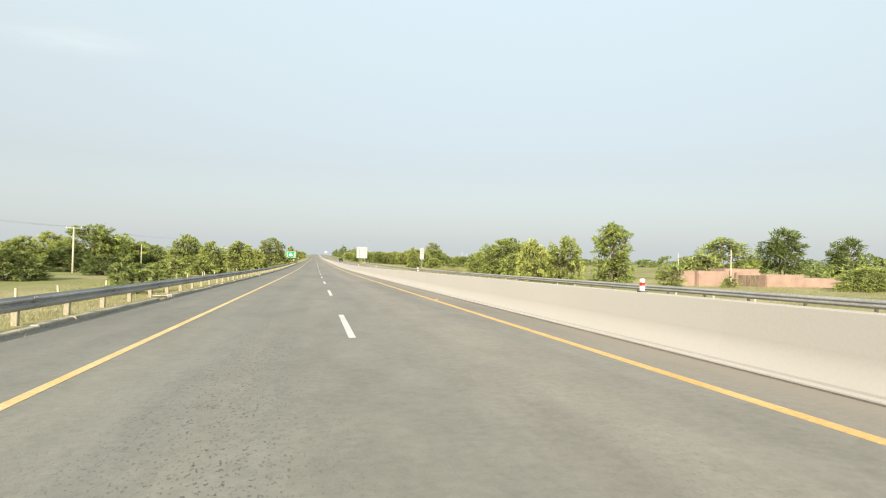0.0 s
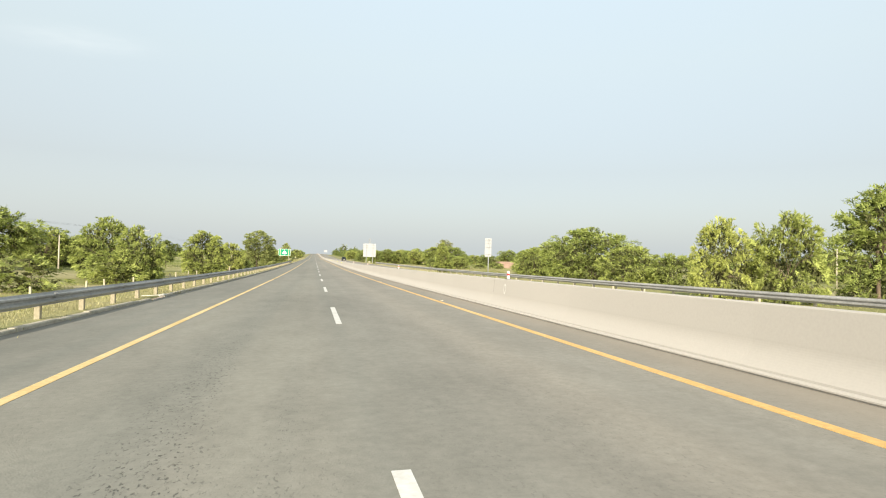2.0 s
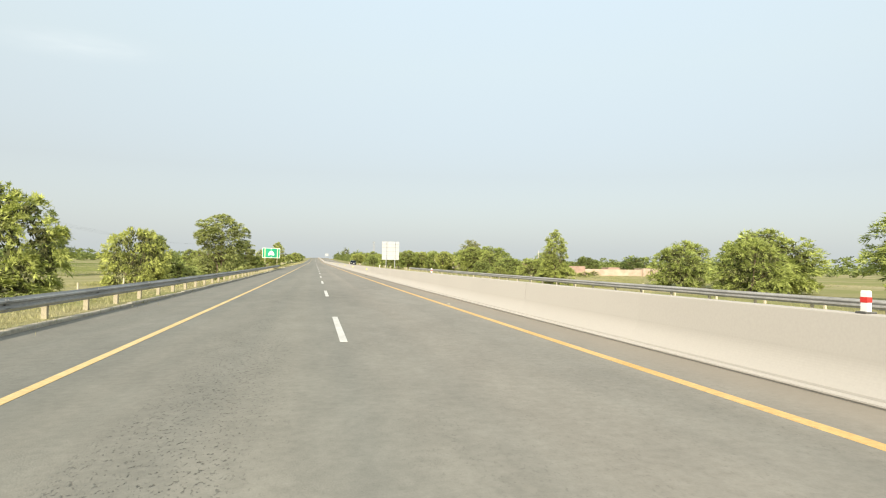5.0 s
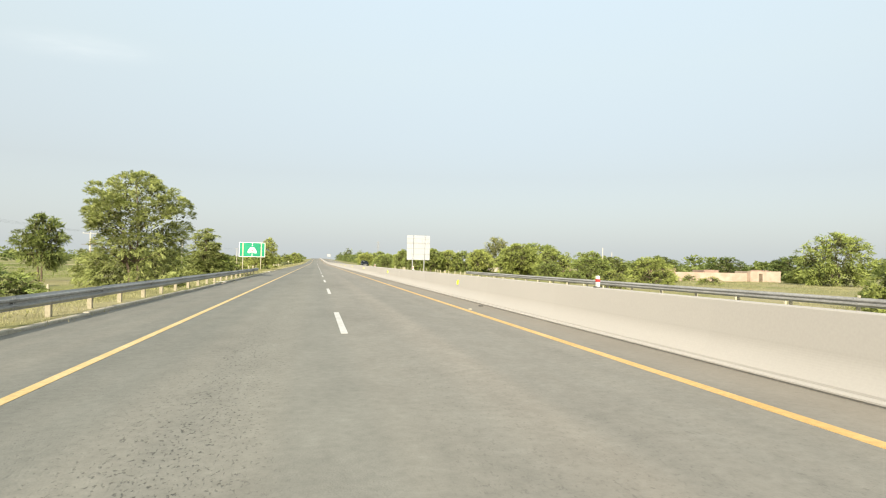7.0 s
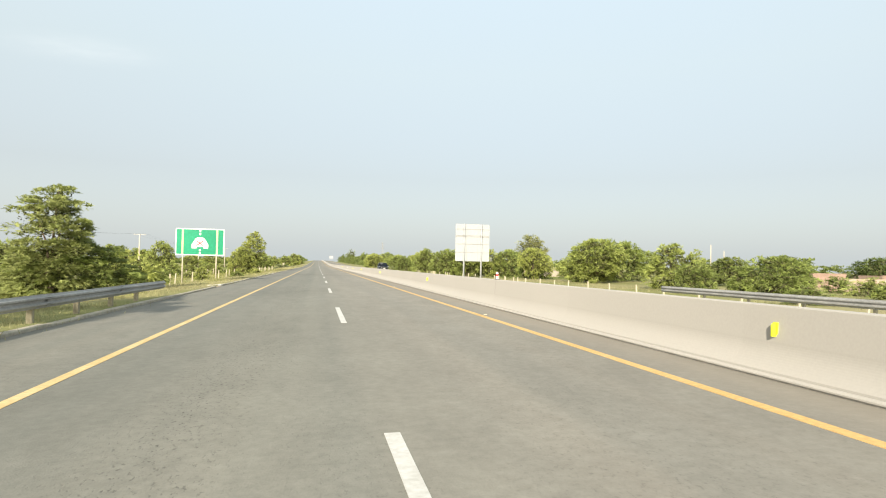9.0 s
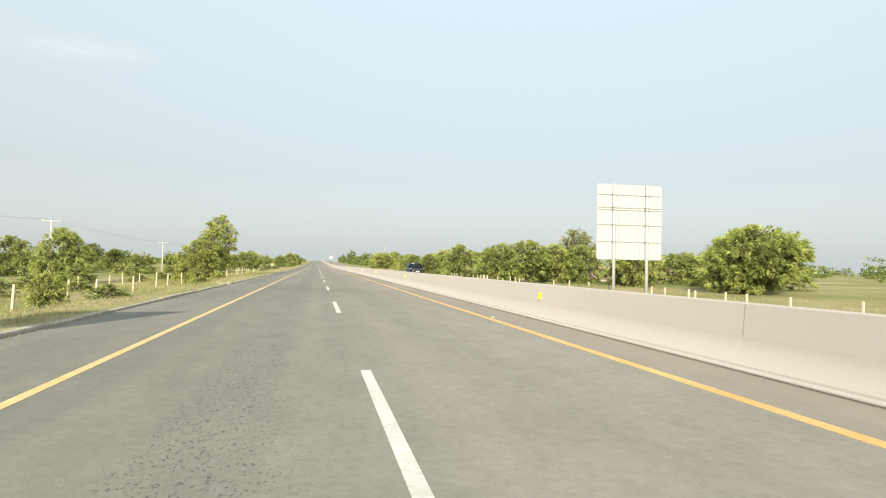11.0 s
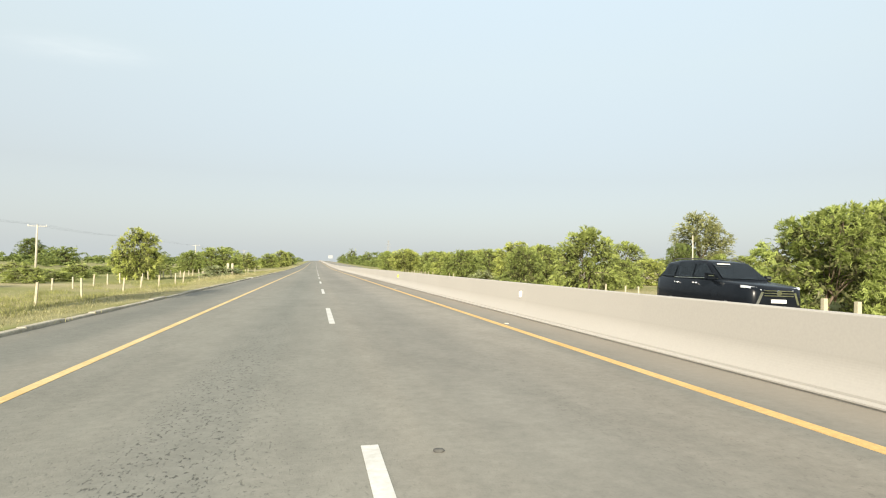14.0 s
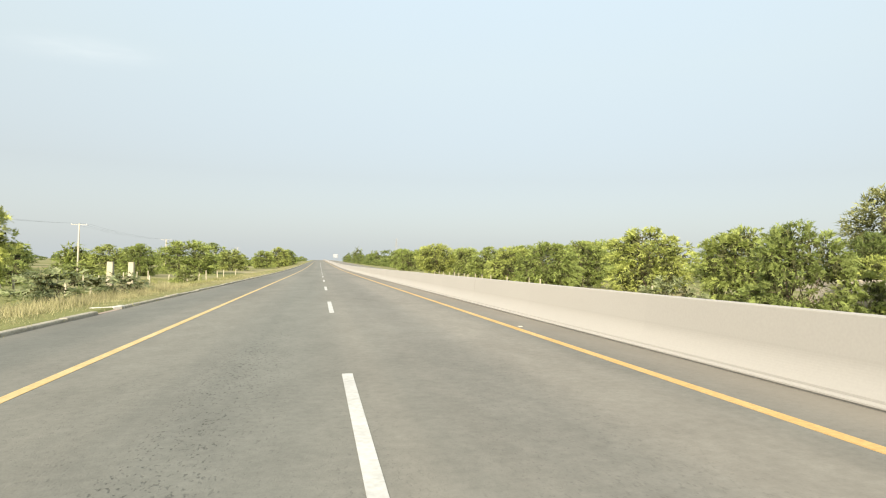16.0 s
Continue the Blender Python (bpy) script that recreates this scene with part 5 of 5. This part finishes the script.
def sort(kind, variant, light=0):
    key = (kind, variant, light)
    if key not in _made:
        prof, leaf, w, h, lobes, leaves, length, base, fork, thick, stems, seed = SORTS[kind]
        per = (10, 6, 3)[light]
        if "fine" in kind:
            leaves, length = leaves * 1.7, length * 0.82
        cm, c = crown_mesh("crown", prof, round(lobes * (0.82, 0.74, 0.66)[light]), max(4, round(leaves * 0.145)), per, seed + 7 * variant, leaf, w, h, length * 1.75, base=base)
        _made[key] = (trunk_mesh("trunk", c, h, w, seed + variant, fork, thick, stems), cm, w, h)
    return _made[key]


TREE_COUNT = [0]


def tree(kind, x, y, w, top, turn=None, variant=None, lean=0.0):
    """A tree w wide whose tip is at the height top over the road."""
    TREE_COUNT[0] += 1
    k = TREE_COUNT[0]
    tm, cm, w0, h0 = sort(kind, variant if variant is not None else k % 2, 2 if "far" in kind or y > 445 or x < -55 or x > 72 or kind == "bush" and (x < -24 or x > 50) else 1 if y > 395 or x < -24 or x > 35 or kind == "grey_bush" or kind == "bush" and x < -12 else 0)
    g = bank(x, y) - 0.05
    h = max(0.6, rise(y) + top - g)
    bushy = "bush" in kind
    t = thing("bush" if bushy else "tree", WORDS[kind], "bush" if bushy else "tree")
    bent = Matrix.Identity(4)
    bent[0][2] = lean
    t.matrix_basis = Matrix.Translation((x, y, g)) @ bent @ Matrix.Rotation(turn if turn is not None else k * 2.399, 4, "Z") @ Matrix.Diagonal((w / w0 * 1.0, w / w0 * 1.0, h / h0 * 1.01, 1))
    part("trunk", tm, None, t)
    part("crown", cm, None, t)
    return t


# beside the near carriageway
tree("umbrella", -48.2, 145, 14.5, 8.1)
tree("acacia", -58, 150, 11, 6.5)
tree("acacia", -46, 108, 7.5, 4.4)
tree("dark", -34, 76, 8.5, 2.2)
tree("dark", -62, 128, 12, 5.2)
tree("dark", -52, 118, 9, 3.6)
tree("dark", -41, 112, 9, 3.0)
tree("dark", -30, 95, 6.5, 1.8)
tree("umbrella", -49.5, 169, 13, 6.2)
tree("dark", -51, 180, 10, 4.6)
tree("dark", -50, 191, 9, 5.6)
tree("dark", -58, 188, 11, 5.2)
tree("spreading", -44.5, 184, 7, 4.6)
tree("acacia", -26.4, 148.5, 4.2, 2.6)
tree("round", -34.3, 194.1, 4.8, 4.8)
tree("bush", -8.9, 29.5, 2.2, 1.5)
tree("acacia", -23.5, 117, 6.6, 5.6)
tree("acacia", -17.4, 107, 5.2, 4.3)
tree("bush", -18.6, 104.5, 6.0, 1.2)
tree("spreading", -21, 112, 6.5, 2.0)
tree("bush", -20.0, 88.5, 6.0, 1.4)
tree("bush", -14.0, 54.5, 4.6, 1.0)
tree("acacia", -17.2, 141.5, 7.4, 5.3)
tree("bush", -16.6, 139.5, 6.0, 1.0)
tree("spreading", -16.7, 166, 6.2, 4.0)
tree("bush", -14.6, 172, 4.0, 1.3)
tree("bush", -16.0, 183, 4.6, 1.0)
tree("fine_lobed", -14.4, 200, 8.4, 7.7, 0.6, 0, lean=0.07)
tree("bush", -15.2, 208, 3.6, 1.6)
tree("round", -27.3, 216.5, 5.4, 5.5)
tree("fine_tall", -13.5, 225, 4.5, 4.75, lean=0.1)
tree("fine_skirt", -12.9, 226.5, 6.4, 2.3)
tree("bush", -13.6, 238, 4.2, 2.0)
tree("acacia", -20, 236, 4.6, 2.4)
tree("bush", -14.9, 248, 3.6, 1.2)
tree("bush", -24, 205, 3.0, 0.3)
tree("bush", -7.9, 155, 1.3, 0.35)
tree("bush", -8.0, 184, 1.4, 0.5)
tree("fine_high", -13.7, 314, 5.0, 6.85, 1.2, lean=0.28)
tree("fine_skirt", -14.2, 309.5, 5.8, 3.9)
tree("acacia", -23.5, 384, 6.7, 5.5)
tree("grey_bush", -10.6, 366, 4.4, 0.95)
tree("grey_bush", -9.8, 371, 3.0, 0.7)
tree("bush", -12.5, 399, 3.0, 0.9)
tree("acacia", -26.6, 436, 6.0, 3.6)
tree("spreading", -25.0, 462, 12.6, 5.1)
tree("acacia", -29.9, 520, 10.8, 6.0)
tree("pale", -21.8, 500, 8.0, 4.2)
tree("acacia", -14.5, 560, 8.7, 5.9)
tree("spreading", -18.0, 540, 8.0, 4.4)
tree("acacia", -13.0, 590, 8.0, 5.5)
tree("round", -108, 560, 11, 8.4)
tree("far", -97.6, 560, 13.6, 5.4)
tree("far", -71.6, 430, 7.5, 5.6)
tree("acacia", -50.7, 500, 10.0, 4.6)
tree("far_pale", -60, 505, 11.0, 5.0)
tree("acacia", -43, 330, 6.5, 4.4)
tree("spreading", -46.6, 364, 8.6, 4.3)
tree("acacia", -27.6, 306, 5.6, 4.6)
tree("bush", -25.0, 303, 3.6, 0.9)
tree("round", -39, 362, 4.6, 3.4)
tree("pale", -31.5, 352, 5.2, 2.7)
tree("acacia", -14.0, 268, 2.0, 0.6)
tree("bush", -9.4, 262, 1.8, 0.3)
tree("bush", -9.0, 281, 1.6, 0.25)

rnd = random.Random(77)
for k in range(26):
    y = 296 + 7.0 * k + rnd.uniform(-3, 3)
    tree("bush", -rnd.uniform(27, 48), y, rnd.uniform(3.0, 6.5), rnd.uniform(0.1, 1.1))
for k in range(14):
    y = 246 + 6.5 * k + rnd.uniform(-2, 2)
    tree("bush", -rnd.uniform(17.5, 25), y, rnd.uniform(1.6, 3.4), rnd.uniform(-0.45, 0.15))

# beyond the opposite carriageway
tree("tall", 41.2, 81, 6.6, 7.7)
tree("acacia", 30.4, 84.5, 5.2, 5.2)
tree("acacia", 34.4, 82.5, 6.0, 5.7)
tree("broad", 44.6, 137, 17.0, 7.4)
tree("spreading", 41.9, 109, 6.6, 3.0)
tree("spreading", 38.9, 114, 8.9, 3.9)
tree("acacia", 50, 166, 12, 5.9)
tree("acacia", 43, 160, 8.0, 4.6)
tree("spreading", 57, 176, 10, 5.6)
tree("acacia", 51, 185, 9, 4.6)
tree("round", 89.7, 104, 10.3, 9.8)
tree("acacia", 110.6, 150, 17.8, 10.0)
tree("far_pale", 96, 140, 12, 6.0)
tree("round", 110.9, 110, 8.6, 8.8)
tree("far_pale", 103, 100, 12, 4.5)
tree("spreading", 74, 70, 9.5, 2.2)
tree("bush", 62, 83, 3.0, 0.6)
tree("bush", 52, 83, 5.4, 2.2)
tree("pale", 81, 78, 8, 1.6)
tree("fine_high", 26.4, 171.5, 3.1, 5.4, 0.4)
tree("spreading", 27.0, 173, 4.6, 2.2)
tree("acacia", 88.5, 240, 14.0, 8.1)
tree("spreading", 42.2, 222, 6.4, 2.7)
tree("round", 63.5, 263, 3.6, 2.8)
tree("bush", 76, 264, 3.4, 0.2)
tree("bush", 95.5, 258, 4.4, 0.9)
tree("bush", 102, 263, 4.0, 0.9)
tree("bush", 53.5, 240, 5.0, 0.7)
tree("bush", 62, 251, 6.0, 1.0)
tree("bush", 66, 260, 5.0, 1.0)
tree("spreading", 95, 255, 6.0, 1.6)
tree("dark", 70, 286, 10, 3.8)
tree("dark", 86, 292, 12, 4.4)
tree("dark", 101, 286, 12, 4.4)
tree("dark", 116, 280, 14, 5.0)
tree("bush", 58, 232, 4.0, 0.2)
tree("bush", 36, 232, 4.0, 0.4)
tree("pale", 33, 215, 4.0, 0.9)
tree("spreading", 59.0, 308, 15.0, 7.4)
tree("acacia", 49, 298, 10, 6.4)
tree("acacia", 46.5, 266, 8.4, 4.8)
tree("spreading", 45.6, 247, 8.4, 2.9)
tree("pale", 40.0, 252, 5.0, 2.2)
tree("acacia", 43.3, 330, 7.7, 5.3)
tree("great", 78.2, 411, 14.5, 13.4)
tree("dark", 70.5, 406, 8.0, 6.8)
tree("umbrella", 49.2, 295, 11.0, 6.7)
tree("acacia", 45.4, 320, 6.1, 5.5)
tree("pale", 28.9, 360, 7.6, 6.0)
tree("acacia", 27.5, 326, 7.6, 5.0)
tree("umbrella", 33.0, 329, 9.0, 5.7)
tree("acacia", 39.0, 332, 9.0, 5.4)
tree("umbrella", 43.2, 312, 7.0, 5.3)
tree("acacia", 47.0, 318, 5.4, 4.7)
tree("acacia", 36.4, 348, 5.0, 2.9)
tree("acacia", 55.4, 363, 6.0, 3.8)
tree("acacia", 34.8, 400, 10.5, 5.8)
tree("spreading", 26.9, 410, 8.6, 4.4)
tree("umbrella", 24.5, 470, 10.0, 5.9)
tree("acacia", 31.0, 380, 7.6, 4.6)
tree("pale", 23.6, 366, 5.3, 3.9)
tree("grey_bush", 20.6, 373, 4.2, 1.0)
tree("bush", 21.6, 367, 3.0, 0.6)
tree("acacia", 33.6, 415, 8.4, 4.9)
tree("spreading", 29.2, 430, 9.2, 4.4)
tree("spreading", 39, 440, 12, 5.4)
tree("acacia", 32, 452, 10, 5.0)
tree("acacia", 44, 470, 12, 6.0)
tree("spreading", 36, 490, 11, 5.8)
tree("acacia", 55.4, 505, 12, 6.8)
tree("spreading", 42, 520, 12, 6.4)
tree("acacia", 33.2, 517, 9, 6.6)
tree("spreading", 30, 545, 10, 5.8)
tree("acacia", 46, 613, 14, 8.6)
tree("spreading", 34, 590, 11, 7.0)
tree("acacia", 40, 650, 14, 8.0)
tree("spreading", 57, 440, 14, 6.6)
tree("acacia", 60, 470, 14, 7.4)
tree("acacia", 64, 380, 8, 3.8)
tree("acacia", 76, 372, 9, 3.6)
tree("spreading", 92, 392, 12, 4.4)
tree("acacia", 82, 450, 14, 9.0)
tree("spreading", 74, 490, 15, 8.8)
tree("umbrella", 110, 385, 15, 7.6)
tree("spreading", 62, 330, 12, 4.5)
tree("acacia", 74, 345, 10, 4.4)
tree("spreading", 55.4, 392, 8.0, 3.2)
tree("bush", 36, 368, 5.0, 2.0)
tree("bush", 30.4, 368.6, 4.6, 1.5)
tree("spreading", 39.5, 372, 6.0, 2.6)
for i, (x, y, w, top) in enumerate(((56, 1270, 26, 22), (78, 1285, 22, 18), (40, 1255, 16, 13), (98, 1300, 20, 14), (120, 1290, 18, 12), (36, 900, 12, 9), (48, 860, 14, 10), (-24, 820, 12, 7), (-30, 760, 14, 6), (-20, 700, 10, 6))):
    tree("far", x, y, w, top)


# distant woods on both sides, past counting
def woods(name, label, spots, seed, material):
    r = np.random.RandomState(seed)
    vs = []
    for x, y, w, h in spots:
        g = bank(x, y)
        L = lobes_in(DOME, 28, int(r.randint(1, 9999)))
        c = np.c_[x + L[:, 0] * w, y + L[:, 1] * w, g + L[:, 2] * h]
        p = np.repeat(c, 14, axis=0)
        n = len(p)
        u = r.normal(size=(n, 3))
        u /= np.linalg.norm(u, axis=1)[:, None]
        p = p + u * np.array([0.16 * w, 0.16 * w, 0.10 * h]) * r.uniform(0.3, 1, (n, 1))
        d = r.normal(size=(n, 3)) * np.array([1, 1, 0.7])
        d /= np.linalg.norm(d, axis=1)[:, None]
        s = np.cross(d, r.normal(size=(n, 3)))
        s /= np.linalg.norm(s, axis=1)[:, None]
        ln = 0.056 * w * r.uniform(0.6, 1.3, (n, 1))
        v = np.stack([p - d * ln + s * ln * 0.5, p + d * ln, p - d * ln - s * ln * 0.5], axis=1)
        vs.append(v)
    v = np.concatenate(vs)
    ob = new(name, blades_of(name, v, material, len(v)))
    return tagged(ob, label, "woods", kind="stuff")


rnd = random.Random(21)
spots = []
for _ in range(330):
    y = rnd.uniform(40, 1500)
    x = -rnd.uniform(75, 330) if rnd.random() < 0.75 else -rnd.uniform(330, 700)
    if -140 < x and 150 < y < 420:
        x -= 110
    spots.append((x, y, rnd.uniform(8, 15), rnd.uniform(4.0, 8.0)))
woods("far_woods", "distant line of low field trees across the plain", spots, 5, LEAF_B)
spots = []
for _ in range(360):
    y = rnd.uniform(60, 1500)
    x = rnd.uniform(130, 420) if rnd.random() < 0.75 else rnd.uniform(420, 800)
    spots.append((x, y, rnd.uniform(8, 16), rnd.uniform(4.0, 8.5)))
for _ in range(70):
    y = rnd.uniform(620, 1250)
    spots.append((rnd.uniform(34, 120), y, rnd.uniform(9, 15), rnd.uniform(6, 10)))
for _ in range(50):
    y = rnd.uniform(620, 1250)
    spots.append((-rnd.uniform(20, 90), y, rnd.uniform(9, 15), rnd.uniform(4, 7)))
woods("far_woods", "distant belt of green trees behind the farms", spots, 6, LEAF_B)


# grass, crops and reeds
def blades(name, label, category, spots, material, height, spread, per, seed):
    r = np.random.RandomState(seed)
    base = np.array([(x, y, bank(x, y)) for x, y in spots])
    n = len(base) * per
    b = np.repeat(base, per, axis=0)
    big = np.repeat(r.uniform(0.5, 1.3, len(base)), per)[:, None]
    off = r.normal(size=(n, 2)) * spread
    b = b + np.c_[off, np.full(n, -0.03)]
    h = height * big * r.uniform(0.5, 1.2, (n, 1))
    a = r.uniform(0, 6.283, n)
    side = np.c_[np.cos(a), np.sin(a), np.zeros(n)]
    lean = np.c_[r.normal(size=(n, 2)) * 0.4, np.ones(n)]
    wd = 0.0065 * r.uniform(0.6, 1.6, (n, 1)) * (1 + height)
    tip = b + lean * h + np.c_[r.normal(size=(n, 2)) * 0.06, np.zeros(n)] * h
    v = np.stack([b - side * wd, b + side * wd, tip], axis=1)
    ob = new(name, blades_of(name, v, material, n))
    return tagged(ob, label, category, kind="stuff")


rnd = random.Random(8)
spots = [(-rnd.uniform(6.95, 9.5), rnd.uniform(-5, 215)) for _ in range(3200)]
spots += [(-rnd.uniform(6.95, 13.5), rnd.uniform(218, 420)) for _ in range(5200)]
spots += [(-rnd.uniform(9.5, 24), rnd.uniform(0, 430)) for _ in range(4200)]
spots += [(-rnd.uniform(6.9, 14), rnd.uniform(420, 620)) for _ in range(900)]
blades("verge_grass", "dry yellowish roadside grass beside the kerb", "grass", spots, BLADE, 0.13, 0.34, 30, 3)
spots = [(rnd.uniform(17.6, 26), rnd.uniform(0, 440)) for _ in range(4600)] + [(rnd.uniform(26, 44), rnd.uniform(20, 430)) for _ in range(3200)]
spots += [(rnd.uniform(44, 100), rnd.uniform(190, 264)) for _ in range(2600)] + [(rnd.uniform(42, 84), rnd.uniform(50, 110)) for _ in range(1500)]
blades("verge_grass", "green and yellow grass beyond the opposite carriageway", "grass", spots, BLADE, 0.34, 0.3, 18, 4)
spots = [(-rnd.uniform(8.0, 11.5), rnd.uniform(352, 380)) for _ in range(420)] + [(rnd.uniform(19, 23), rnd.uniform(352, 392)) for _ in range(300)]
blades("tall_dry_grass", "tall straw-coloured dry grass by the kerb", "grass", spots, BLADE, 0.36, 0.28, 30, 9)

# rank tufts in the hollow between kerb and fields
spots = []
while len(spots) < 5200:
    x, y = -rnd.uniform(8.2, 22), rnd.uniform(20, 425)
    if noise.noise((x * 0.35, y * 0.22, 7.0)) > 0.08:
        spots.append((x, y))
while len(spots) < 7400:
    x, y = -rnd.uniform(13, 26), rnd.uniform(236, 345)
    if noise.noise((x * 0.3, y * 0.12, 2.0)) > 0.02:
        spots.append((x, y))
blades("rank_grass", "rank tufts of yellow-green grass in the roadside hollow", "grass", spots, REED, 0.3, 0.26, 16, 12)


def field(label, x0, x1, y0, y1, material, height, count, seed):
    r = random.Random(seed)
    spots = []
    while len(spots) < count:
        u, v = r.uniform(-1, 1), r.uniform(-1, 1)
        if height < 0.6 or u * u + v * v < r.uniform(0.3, 1):
            spots.append(((x0 + x1) / 2 + u * (x1 - x0) / 2, (y0 + y1) / 2 + v * (y1 - y0) / 2))
    return blades("crop_field", label, "crop field", spots, material, height, 0.5, 12, seed)


field("bright green young crop in a flat field", -75, -30, 150, 262, CROP, 0.4, 5200, 31)
field("bright green crop in a flat field", -90, -36, 262, 330, CROP, 0.4, 2600, 35)
field("green crop in a flat field behind fence posts", -85, -25, 385, 470, CROP, 0.45, 2200, 32)
field("light green grass field beyond the fence", 38, 75, 318, 344, CROP, 0.4, 2200, 33)
field("tall pale reeds in front of far trees", 34, 44, 177, 187, REED, 1.1, 200, 34)
field("tall pale reeds beside the farm trees", 38, 50, 92, 104, REED, 0.8, 300, 36)
